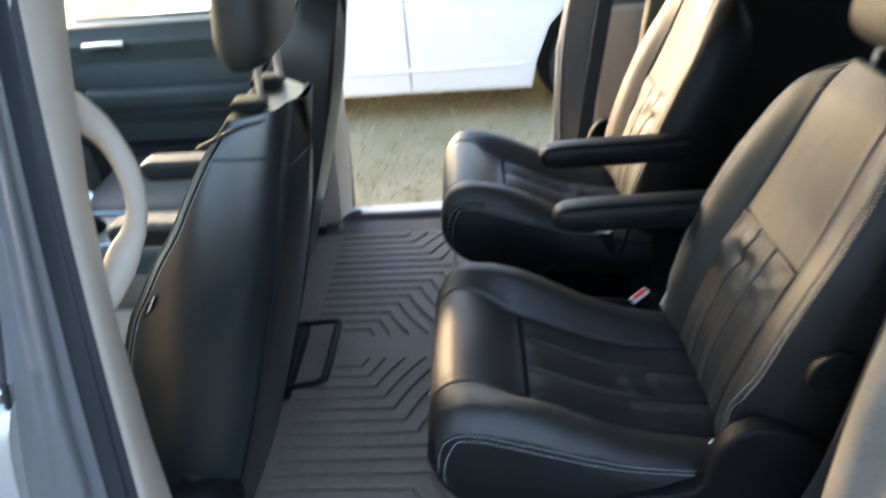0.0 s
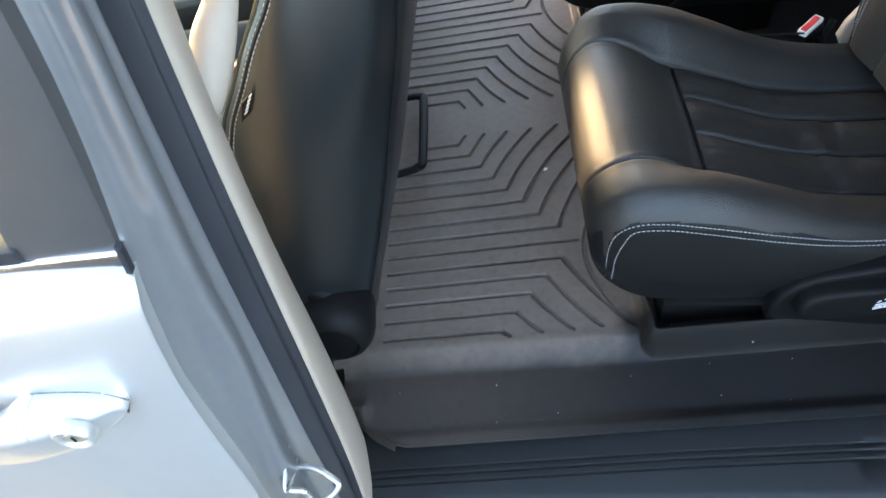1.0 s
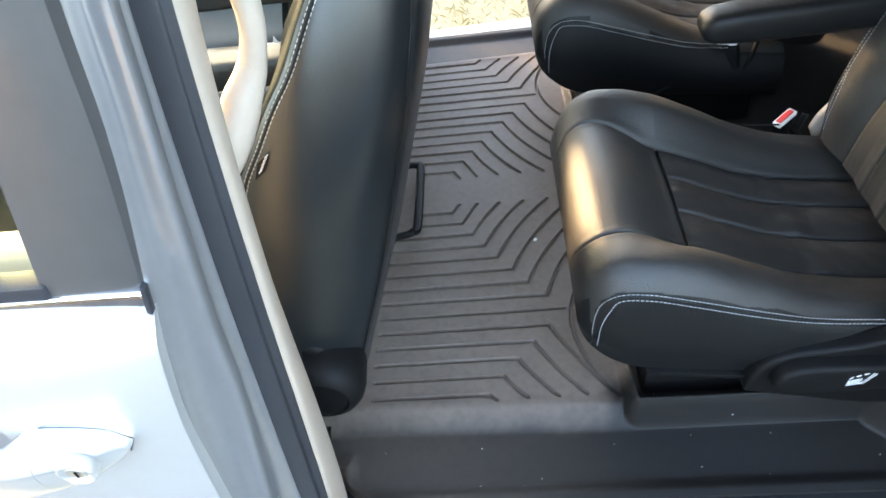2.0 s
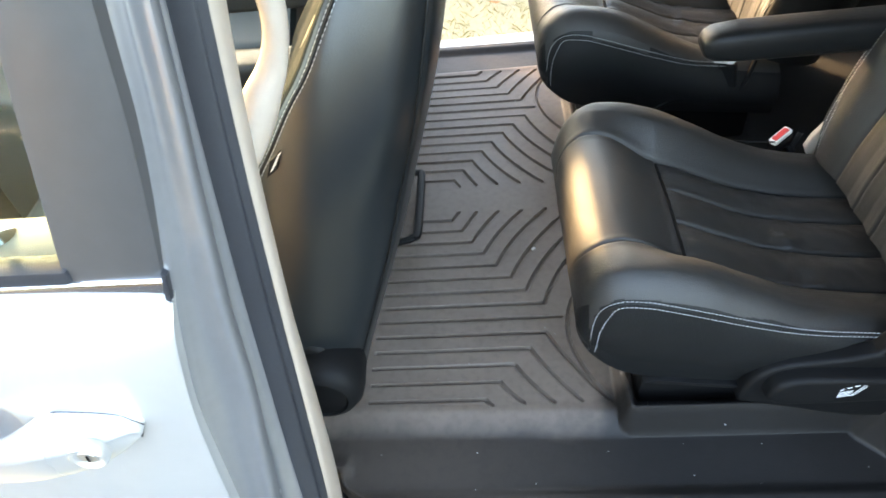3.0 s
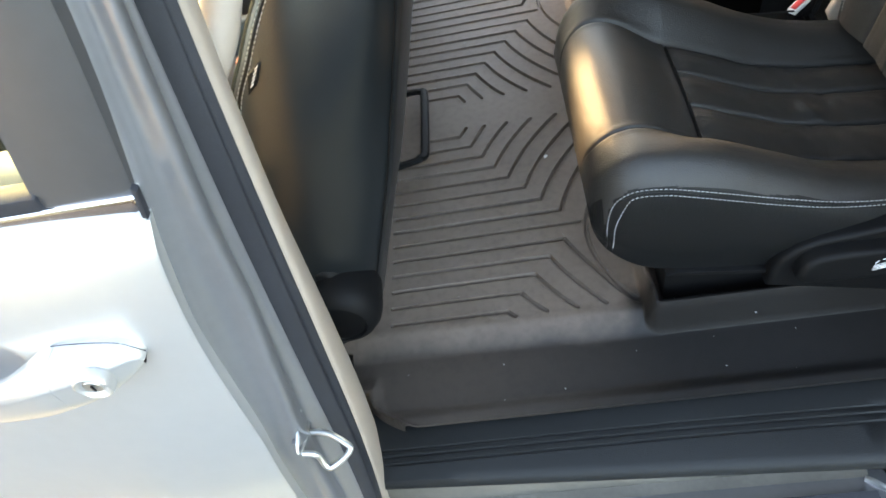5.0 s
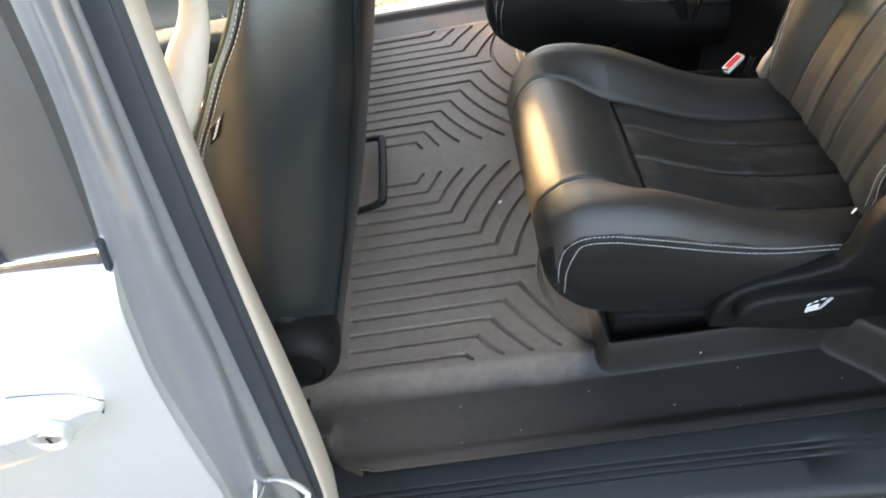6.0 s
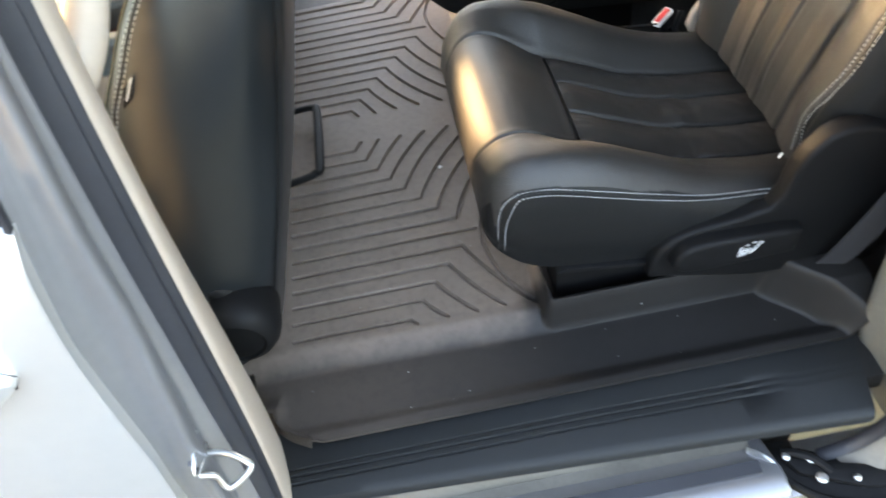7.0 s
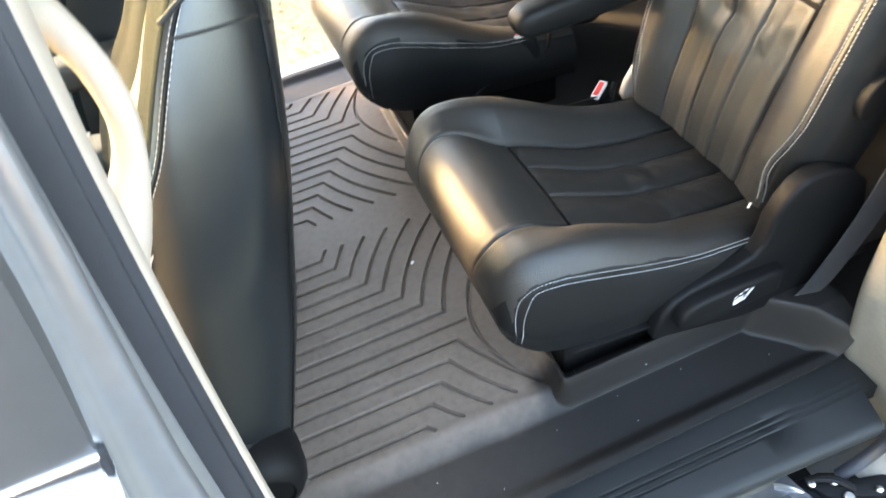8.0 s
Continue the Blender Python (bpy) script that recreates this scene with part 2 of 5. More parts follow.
def block(x0, x1, y0, y1, z0, z1, bevel=0.004, segs=2):
    bm = bmesh.new()
    bmesh.ops.create_cube(bm, size=1)
    for v in bm.verts:
        v.co = Vector(((x0 + x1) / 2 + v.co.x * (x1 - x0), (y0 + y1) / 2 + v.co.y * (y1 - y0), (z0 + z1) / 2 + v.co.z * (z1 - z0)))
    if bevel:
        bmesh.ops.bevel(bm, geom=bm.edges[:], offset=bevel, segments=segs, profile=0.6, affect='EDGES')
    return bm


def slab(outline, y0, y1, bevel=0.004, axis="y", segs=2):
    """An outline in the plane across an axis, given a thickness along it."""
    bm = bmesh.new()
    def at(a, b, c):
        return {"y": (a, c, b), "z": (a, b, c), "x": (c, a, b)}[axis]
    lo = [bm.verts.new(at(a, b, y0)) for a, b in outline]
    hi = [bm.verts.new(at(a, b, y1)) for a, b in outline]
    n = len(lo)
    for i in range(n):
        bm.faces.new((lo[i], lo[(i + 1) % n], hi[(i + 1) % n], hi[i]))
    bm.faces.new(lo)
    bm.faces.new(hi)
    bmesh.ops.recalc_face_normals(bm, faces=bm.faces[:])
    if bevel:
        rim = [e for e in bm.edges if abs(sum((f.normal[{"x": 0, "y": 1, "z": 2}[axis]]) ** 2 for f in e.link_faces) - 1) < 0.3]
        bmesh.ops.bevel(bm, geom=rim, offset=bevel, segments=segs, profile=0.6, affect='EDGES')
    return bm


def lathe(profile, centre, axis="y", sides=28):
    """A turned part: profile of (radius, offset along the axis)."""
    rings = []
    for r, o in profile:
        ring = []
        for k in range(sides):
            c, s = math.cos(k * math.tau / sides) * r, math.sin(k * math.tau / sides) * r
            v = {"y": (c, o, s), "z": (c, s, o), "x": (o, c, s)}[axis]
            ring.append(Vector(centre) + Vector(v))
        rings.append(ring)
    return loft(rings)


def stitches(points, length=0.0042, gap=0.0026, size=0.0005):
    """A row of thread stitches along a line, as one mesh."""
    verts, faces = [], []
    pts = [Vector(p) for p in points]
    cum = [0.0]
    for a, b in zip(pts, pts[1:]):
        cum.append(cum[-1] + (b - a).length)
    def at(s):
        k = max(i for i in range(len(cum) - 1) if cum[i] <= s + 1e-9)
        return pts[k].lerp(pts[k + 1], (s - cum[k]) / max(1e-9, cum[k + 1] - cum[k]))
    s = 0.0
    while s + length < cum[-1]:
        a, b = at(s), at(s + length)
        d = (b - a).normalized()
        u = d.cross(Vector((0.2, 0.9, 0.3))).normalized() * size
        w = d.cross(u).normalized() * size
        o = len(verts)
        for p in (a, b):
            verts += [p + u + w, p - u + w, p - u - w, p + u - w]
        faces += [(o, o + 1, o + 5, o + 4), (o + 1, o + 2, o + 6, o + 5), (o + 2, o + 3, o + 7, o + 6), (o + 3, o, o + 4, o + 7), (o, o + 3, o + 2, o + 1), (o + 4, o + 5, o + 6, o + 7)]
        s += length + gap
    return verts, faces


# ---- ground and distance ----
GROUND = -0.45


def build_ground():
    bm = bmesh.new()
    bmesh.ops.create_grid(bm, x_segments=60, y_segments=60, size=1)
    for v in bm.verts:
        v.co = Vector((math.copysign(abs(v.co.x) ** 3, v.co.x) * 900, math.copysign(abs(v.co.y) ** 3, v.co.y) * 900, GROUND))
    tagged(part("ground", bm, GRASS), "dry yellowed lawn with patches of green", "ground", kind="structure")
    # the strip nearest the van is added, unseen, to cut bounce off the lawn
    road = slab([(-60, -11.0), (60, -11.0), (60, -1.5), (-60, -1.5)], GROUND - 0.05, GROUND + 0.012, 0, axis="z")
    tagged(part("road", road, ASPHALT, smooth=False), "grey asphalt street, widened to the van to cut bounce off the lawn", "road", kind="structure")


def build_grass():
    rng = random.Random(4)
    verts, faces = [], []
    for _ in range(15000):
        x, y = rng.uniform(-1.6, 1.6), rng.uniform(0.98, 3.9)
        h, w, a = rng.uniform(0.012, 0.045), rng.uniform(0.0012, 0.0028), rng.uniform(0, math.tau)
        lean = rng.uniform(0.2, 1.6) * h
        c, s = math.cos(a), math.sin(a)
        b = rng.uniform(0, math.tau)
        o = len(verts)
        verts += [(x - c * w, y - s * w, GROUND), (x + c * w, y + s * w, GROUND), (x + lean * math.cos(b) * 0.5 + c * w * 0.7, y + lean * math.sin(b) * 0.5 + s * w * 0.7, GROUND + h * 0.7), (x + lean * math.cos(b), y + lean * math.sin(b), GROUND + h)]
        faces += [(o, o + 1, o + 2), (o, o + 2, o + 3)]
    tagged(raw("grass", verts, faces, BLADE, smooth=False), "short dry lawn grass beside the van", "grass", kind="stuff")


def build_leaf(x, y, s, a):
    bm = bmesh.new()
    pts = [(-1, 0, 0.1), (-0.45, 0.42, 0), (0.2, 0.5, 0.12), (1, 0, 0.25), (0.2, -0.5, 0.1), (-0.45, -0.42, 0.05)]
    m = pose(x, y, GROUND + 0.03, 8, 5, a)
    vs = [bm.verts.new(m @ (Vector(p) * s)) for p in pts]
    mid = bm.verts.new(m @ Vector((0, 0, -0.05 * s)))
    for i in range(6):
        bm.faces.new((vs[i], vs[(i + 1) % 6], mid))
    bmesh.ops.solidify(bm, geom=bm.faces[:], thickness=0.0012)
    return tagged(part("dead_leaf", bm, LEAF, smooth=False), "curled orange-brown dead leaf lying on the lawn", "leaf", "leaves on the lawn")


def build_woods():
    rng = random.Random(8)
    verts, faces = [], []
    tops = [rng.uniform(3.2, 5.2) for _ in range(24)]
    for _ in range(5200):
        x = rng.uniform(-45, 45)
        k = (x + 45) / 90 * 23
        top = tops[int(k)] * (1 - (k % 1)) + tops[min(23, int(k) + 1)] * (k % 1)
        z = GROUND + top * rng.random() ** 0.8
        p = Vector((x, -15.5 - rng.random() * 2.5, z))
        a, b = Vector((rng.gauss(0, 1), rng.gauss(0, 1), rng.gauss(0, 1))).normalized(), Vector((rng.gauss(0, 1), rng.gauss(0, 1), rng.gauss(0, 1))).normalized()
        s = rng.uniform(0.25, 0.7)
        o = len(verts)
        verts += [p + a * s, p + b * s, p - a * s * 0.8, p - b * s * 0.9]
        faces.append((o, o + 1, o + 2, o + 3))
    tagged(raw("far_woods", verts, faces, FOLIAGE, smooth=False), "dark line of trees across the street", "woods", kind="stuff")


build_ground()
build_woods()


# ---- the van's body ----
van = thing("minivan", "silver minivan with both sliding doors open and beige inner trim", "minivan")

TRIM_IN = [(-0.12, -0.366), (0.15, -0.34), (0.35, -0.327), (0.55, -0.316), (0.75, -0.298), (0.96, -0.267), (1.3, -0.207)]
TRIM_OUT = [(-0.12, -0.353), (0.04, -0.33), (0.23, -0.31), (0.43, -0.296), (0.62, -0.284), (0.81, -0.27), (1.01, -0.25), (1.3, -0.212)]
SEAL_OUT = [(-0.12, -0.3485), (0.21, -0.3235), (0.36, -0.3175), (0.51, -0.3105), (0.66, -0.3025), (0.8, -0.2925), (0.95, -0.2795), (1.3, -0.2415)]
DOOR_EDGE = [(-0.12, -0.4075), (0.1, -0.3895), (0.34, -0.3645), (0.42, -0.3565), (0.51, -0.3535), (0.59, -0.3495), (0.67, -0.3395), (0.74, -0.328), (0.82, -0.313), (0.9, -0.3), (0.96, -0.294), (1.3, -0.258)]


PANEL_EDGE = [p for p in DOOR_EDGE if p[0] not in (0.74, 0.67, 0.59)]
PANEL_Y = [(-0.12, -1.005), (0.10, -1.015), (0.30, -1.008), (0.45, -0.990), (0.60, -0.965), (0.80, -0.918), (0.95, -0.888), (1.30, -0.79)]


def y_trim_in(z):
    return -0.76 + 0.05 * (z - 0.4) + (0.10 * max(0, z - 0.9))


def y_trim_out(z):
    return -0.88 + 0.12 * (z - 0.4)


def y_seal_out(z):
    return -0.912 + 0.16 * (z - 0.4)


def y_door(z):
    return interp([(-0.12, -1.005), (0.10, -1.015), (0.30, -1.008), (0.40, -0.998), (0.60, -0.968), (0.70, -0.948), (0.74, -0.928), (0.95, -0.888), (1.30, -0.79)], z)


LEVELS = [-0.12 + 0.02 * i for i in range(72)]


def pillar_rings(kind):
    rings = []
    for z in LEVELS:
        a = Vector((interp(TRIM_IN, z), y_trim_in(z), z))
        b = Vector((interp(TRIM_OUT, z), y_trim_out(z), z))
        c = Vector((interp(SEAL_OUT, z), y_seal_out(z), z))
        d = Vector((interp(DOOR_EDGE, z), y_door(z), z))
        if kind == "panel":
            d = Vector((interp(PANEL_EDGE, z), interp(PANEL_Y, z), z))
            mid = d.lerp(c, interp([(-0.12, 0.30), (0.35, 0.33), (0.46, 0.44), (0.58, 0.55), (0.70, 0.48), (0.90, 0.45), (1.30, 0.45)], z))
            front = [d + Vector((-0.05, 0.03, 0)), d + Vector((-0.012, 0.016, 0)), d + Vector((0.000, 0.024, 0)), d.lerp(mid, 0.62) + Vector((0.000, 0.010, 0)), mid + Vector((0.014, -0.004, 0)), mid.lerp(c, 0.22) + Vector((0.013, 0.002, 0)), mid.lerp(c, 0.50) + Vector((0.000, 0.006, 0)), mid.lerp(c, 0.8) + Vector((-0.002, 0.002, 0)), c + Vector((0.0, 0.0, 0)), c + Vector((-0.004, 0.02, 0))]
            ring = [Vector(v) for v in spline(front, 5)] + [c + Vector((-0.05, 0.02, 0)), d + Vector((-0.07, 0.045, 0))]
        elif kind == "seal":
            front = [c + Vector((-0.004, -0.001, 0)), c + Vector((0.006, 0.001, 0)), c.lerp(b, 0.3) + Vector((0.012, 0, 0)), c.lerp(b, 0.55) + Vector((0.0085, 0, 0)), c.lerp(b, 0.85) + Vector((0.009, 0, 0)), b + Vector((0.001, 0.002, 0))]
            ring = [Vector(v) for v in spline(front, 5)] + [b + Vector((-0.025, 0.0, 0)), c + Vector((-0.025, 0, 0))]
        else:
            n = 0.004 * math.sin(z * 23) * (1 if 0.45 < z < 0.6 else 0.3)
            front = [b + Vector((-0.006, -0.002, 0)), b + Vector((0.004, 0.001, 0)), b + Vector((0.008, 0.014, 0)), b.lerp(a, 0.45) + Vector((0.012, 0, 0)), a + Vector((0.004, -0.006, 0)), a + Vector((-0.006 + n, 0.004, 0)), a + Vector((-0.03, 0.012, 0))]
            ring = [Vector(v) for v in spline(front, 5)] + [a + Vector((-0.12, 0.0, 0)), b + Vector((-0.12, 0.03, 0))]
        rings.append(ring)
    return rings


GRIP = [(-0.283, -0.715, 1.000), (-0.273, -0.700, 0.980), (-0.260, -0.690, 0.953), (-0.2505, -0.688, 0.920), (-0.2475, -0.688, 0.884), (-0.2515, -0.690, 0.850), (-0.2640, -0.695, 0.816), (-0.2800, -0.707, 0.790), (-0.2930, -0.722, 0.765), (-0.3010, -0.738, 0.745), (-0.3120, -0.752, 0.718)]


def flipped(bm):
    for v in bm.verts:
        v.co.y = -v.co.y
    return bm


def build_pillar(side):
    f = (lambda b: b) if side < 0 else flipped
    part("b_pillar", f(loft(pillar_rings("panel"))), SILVER_SHADED, van, "grey-silver painted door pillar")
    part("weatherstrip", f(loft(pillar_rings("seal"))), SEAL, van, "dark rubber door seal")
    trim = part("pillar_trim", f(loft(pillar_rings("trim"))), TRIM, van, "beige plastic pillar cover")
    g = spline(GRIP, 6)
    rad = [interp([(0.715, 0.004), (0.730, 0.010), (0.745, 0.0155), (0.765, 0.0195), (0.785, 0.0190), (0.810, 0.0150), (0.84, 0.0130), (0.93, 0.0128), (0.97, 0.0165), (1.0, 0.021)], p[2]) for p in g]
    part("grab_handle", f(tube(g, rad, 16, 1.1)), TRIM, trim, "beige looped grab handle")


build_pillar(-1)
build_pillar(1)

# striker on the pillar
striker = part("striker_plate", slab([(-0.990, 0.352), (-0.968, 0.338), (-0.944, 0.330), (-0.940, 0.350), (-0.962, 0.366), (-0.985, 0.366)], -0.3395, -0.3335, 0.002, axis="x"), SILVER_SHADED, van, "painted door striker seat")
part("striker_loop", tube(spline([(-0.3335, -0.954, 0.327), (-0.3195, -0.955, 0.326), (-0.3035, -0.960, 0.324), (-0.2855, -0.971, 0.319), (-0.2805, -0.977, 0.316), (-0.2875, -0.985, 0.312), (-0.3055, -0.996, 0.309), (-0.3125, -0.995, 0.313), (-0.3165, -0.989, 0.325), (-0.3215, -0.987, 0.334), (-0.3355, -0.986, 0.338)], 5), 0.0041, 10), STEEL, striker, "bent steel striker loop")
part("striker_clip", tube(spline([(-0.3325, -0.942, 0.368), (-0.3305, -0.966, 0.374), (-0.3305, -0.984, 0.370), (-0.3315, -0.994, 0.361), (-0.3315, -0.988, 0.352), (-0.3315, -0.970, 0.343), (-0.3325, -0.944, 0.334)], 6), 0.0021, 8), STEEL, striker, "thin bent steel wire")
part("striker_clip", tube(spline([(-0.3335, -0.942, 0.362), (-0.3315, -0.966, 0.367), (-0.3315, -0.986, 0.362)], 6), 0.0014, 8), STEEL, striker)


# sills, floor and rocker
def sill_rings(side):
    rings = []
    for i in range(61):
        x = -0.375 + i * (1.06 / 60)
        out = -0.912 - 0.040 * (x + 0.23) / 0.85
        prof = [(-0.77, -0.036), (-0.80, -0.030), (-0.838, -0.028)]
        deep = 0.0035 * min(1, max(0, (0.56 - x) / 0.14))
        for g in (-0.848, -0.860, -0.874):
            gy = g - 0.006 * (x > 0.2) * min(1, (x - 0.2) * 3)
            prof += [(gy + 0.0030, -0.028), (gy + 0.0012, -0.028 - deep), (gy - 0.0012, -0.028 - deep), (gy - 0.0030, -0.0285)]
        prof += [(out + 0.020, -0.030), (out + 0.007, -0.033), (out, -0.043), (out + 0.002, -0.062), (out + 0.02, -0.062), (-0.77, -0.060)]
        t = i / 60
        rings.append([Vector((-0.375 + t * (1.08 - 0.27 * (-y - 0.838)), y * (1 if side < 0 else -1), z)) for y, z in prof])
    return rings


for side in (-1, 1):
    f = (lambda b: b) if side < 0 else flipped
    part("sill_plate", loft(sill_rings(side)), SILL if side < 0 else SILVER_TRIM, van, "ribbed dark plastic door sill plate" if side < 0 else "ribbed pale door sill plate")
    part("door_track", f(slab([(-0.90, -0.07), (-0.905, -0.158), (-0.957, -0.162), (-0.962, -0.18), (-0.70, -0.18), (-0.70, -0.07)], -0.42, 0.50, 0.003, axis="x")), BEIGE_SHADED, van, "beige painted channel under the sill")
    part("track_recess", f(slab([(-0.90, -0.07), (-0.905, -0.215), (-0.975, -0.225), (-0.975, -0.24), (-0.70, -0.24), (-0.70, -0.07)], 0.502, 0.60, 0.003, axis="x")), PLASTIC, van, "dark recess of the door roller")
    part("track_seal", f(slab([(-0.958, -0.126), (-0.980, -0.128), (-0.980, -0.146), (-0.958, -0.146)], -0.42, 0.49, 0.003, axis="x")), SEAL, van)
    # rockers take the darker silver, which paints in the blocked sky light
    part("rocker_panel", f(slab([(-0.984, -0.135), (-1.015, -0.140), (-1.035, -0.165), (-1.03, -0.25), (-0.99, -0.30), (-0.90, -0.30), (-0.90, -0.17)], -1.6, 0.530, 0.008, axis="x", segs=3)), SILVER_SHADED, van, "silver painted rocker panel")
    part("rocker_panel", f(slab([(-0.940, -0.243), (-0.985, -0.246), (-1.000, -0.256), (-0.998, -0.28), (-0.98, -0.30), (-0.90, -0.30), (-0.90, -0.245)], 0.533, 2.6, 0.006, axis="x", segs=3)), SILVER_SHADED, van, "silver painted rocker panel")
    part("floor_side", f(block(-1.6, 3.0, -0.86, -0.70, -0.10, -0.065, 0)), CARPET, van)

part("floor_pan", block(-1.9, 3.1, -0.88, 0.88, -0.10, -0.045, 0), CARPET, van, "dark carpeted van floor")
part("under_seat_carpet", block(0.22, 2.9, -0.62, 0.62, -0.044, -0.010, 0.004), CARPET, van)
part("front_carpet", block(-1.6, -0.40, -0.64, 0.64, -0.044, -0.010, 0.004), CARPET, van)


# sliding door arm under the sill
def raised(bm):
    bm.transform(pose(-0.002, -0.022, 0.030))
    return bm


arm = part("door_arm", raised(slab([(0.515, -0.912), (0.585, -0.918), (0.655, -0.952), (0.80, -0.985), (0.99, -1.01), (1.01, -1.08), (0.74, -1.052), (0.640, -1.035), (0.571, -1.008), (0.530, -0.965), (0.512, -0.935)], -0.212, -0.190, 0.006, axis="z")), PLASTIC, van, "black sliding door roller arm")
part("arm_web", raised(slab([(0.540, -0.928), (0.640, -0.962), (0.80, -1.005), (0.83, -1.035), (0.66, -1.012), (0.560, -0.968)], -0.190, -0.174, 0.008, axis="z")), PLASTIC, arm)
part("arm_flange", raised(tube(spline([(0.516, -0.930, -0.186), (0.534, -0.966, -0.186), (0.575, -1.008, -0.186), (0.640, -1.034, -0.187), (0.74, -1.050, -0.188)], 6), 0.006, 8)), PLASTIC, arm, "rounded edge of the arm")
part("arm_hook", raised(tube(spline([(0.492, -0.908, -0.186), (0.503, -0.918, -0.180), (0.516, -0.932, -0.178), (0.530, -0.952, -0.183)], 6), 0.0055, 8, 1.4)), STEEL, arm, "bright worn steel hook")
part("arm_lever", raised(tube(spline([(0.545, -0.925, -0.176), (0.566, -0.934, -0.168), (0.592, -0.950, -0.168), (0.612, -0.975, -0.174)], 5), 0.008, 8)), PLASTIC, arm)
for bx, by, br in ((0.588, -0.948, 0.0085), (0.590, -0.983, 0.0100), (0.548, -0.936, 0.0070), (0.648, -0.994, 0.0065)):
    part("bolt", raised(lathe([(0.0001, 0.0), (br - 0.001, 0.0), (br, 0.003), (br, 0.007), (br - 0.002, 0.009), (0.0001, 0.0095)], (bx, by, -0.176), "z", 12)), STEEL, arm, "zinc bolt head")


# rear door pillar on both sides
def build_rear_pillar(side):
    f = (lambda b: b) if side < 0 else flipped
    back = 0.0 if side < 0 else 0.06
    cover, strip, jamb = [], [], []
    for i in range(75):
        z = -0.16 + 0.02 * i
        lean = 0.10 * max(0.0, z)
        x = back + interp([(-0.16, 0.760), (-0.06, 0.735), (0.04, 0.713), (0.25, 0.682), (0.50, 0.680), (0.80, 0.70), (1.32, 0.77)], z)
        xs = back + interp([(-0.16, 0.615), (-0.145, 0.650), (-0.10, 0.686), (-0.05, 0.700), (0.0, 0.704), (0.10, 0.704), (0.30, 0.706), (0.70, 0.724), (1.32, 0.79)], z)
        yi, ys = -0.775 + 0.03 * (z - 0.4), -0.962 + lean
        front = spline([(x + 0.06, yi, z), (x + 0.012, yi - 0.004, z), (x, yi - 0.018, z), (x + 0.004, yi - 0.045, z), (max(x, xs) + 0.004, (yi + ys) / 2, z), (max(x, xs) + 0.006, ys + 0.018, z), (max(x, xs) + 0.02, ys + 0.008, z)], 4)
        cover.append([Vector(v) for v in front] + [Vector((x + 0.16, ys + 0.008, z)), Vector((x + 0.16, yi, z))])
        strip.append([Vector((xs + 0.010 * math.cos(k * math.tau / 10), ys + 0.013 * math.sin(k * math.tau / 10), z)) for k in range(10)])
        outer = spline([(xs + 0.022, ys + 0.004, z), (xs + 0.026, ys - 0.020, z), (xs + 0.040, ys - 0.045, z), (xs + 0.08, ys - 0.058, z)], 4)
        jamb.append([Vector(v) for v in outer] + [Vector((xs + 0.36, ys - 0.058, z)), Vector((xs + 0.36, ys + 0.004, z))])
    # same beige as the front cover, with its dimmer light in the colour
    part("rear_pillar_trim", f(loft(cover)), BEIGE_SHADED, van, "beige plastic rear door pillar cover")
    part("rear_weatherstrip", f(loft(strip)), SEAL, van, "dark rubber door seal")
    part("rear_pillar", f(loft(jamb)), BEIGE_SHADED, van, "beige painted rear door pillar, shade in its colour")


build_rear_pillar(-1)
build_rear_pillar(1)


# sliding doors, slid back along the outside
def build_sliding_door(side):
    f = (lambda b: b) if side < 0 else flipped
    x0 = 0.92 if side < 0 else 0.518
    inset = 0.03 if side < 0 else 0.13
    door = part("sliding_door", f(slab([(x0, -0.10), (x0 - 0.02, 0.10), (x0 - 0.01, 0.50), (x0 + 0.03, 0.74), (x0 + 0.10, 1.22), (x0 + 0.95, 1.22), (x0 + 0.98, 0.70), (x0 + 0.98, 0.0), (x0 + 0.94, -0.12)], -1.13, -1.085, 0.008)), SILVER_SHADED, van, "silver sliding door slid open")
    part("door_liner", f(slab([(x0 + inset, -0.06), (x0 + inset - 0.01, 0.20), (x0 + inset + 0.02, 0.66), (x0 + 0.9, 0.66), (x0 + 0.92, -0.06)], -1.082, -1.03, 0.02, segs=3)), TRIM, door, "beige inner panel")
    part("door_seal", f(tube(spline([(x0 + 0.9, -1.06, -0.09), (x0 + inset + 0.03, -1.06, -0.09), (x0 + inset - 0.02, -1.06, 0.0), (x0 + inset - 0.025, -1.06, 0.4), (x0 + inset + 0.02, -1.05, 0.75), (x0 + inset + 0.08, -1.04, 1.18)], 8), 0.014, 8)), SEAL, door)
    part("edge_rail", f(tube(spline([(x0 + 0.02, -1.083, -0.06), (x0 + 0.005, -1.083, 0.2), (x0 + 0.012, -1.083, 0.5), (x0 + 0.05, -1.080, 0.78), (x0 + 0.11, -1.08, 1.18)], 6), 0.012, 8)), SILVER_SHADED, door)
    part("door_window", f(block(x0 + 0.15, x0 + 0.88, -1.115, -1.108, 0.74, 1.16, 0)), APPLIQUE, door, "dark tinted window")


build_sliding_door(-1)
build_sliding_door(1)


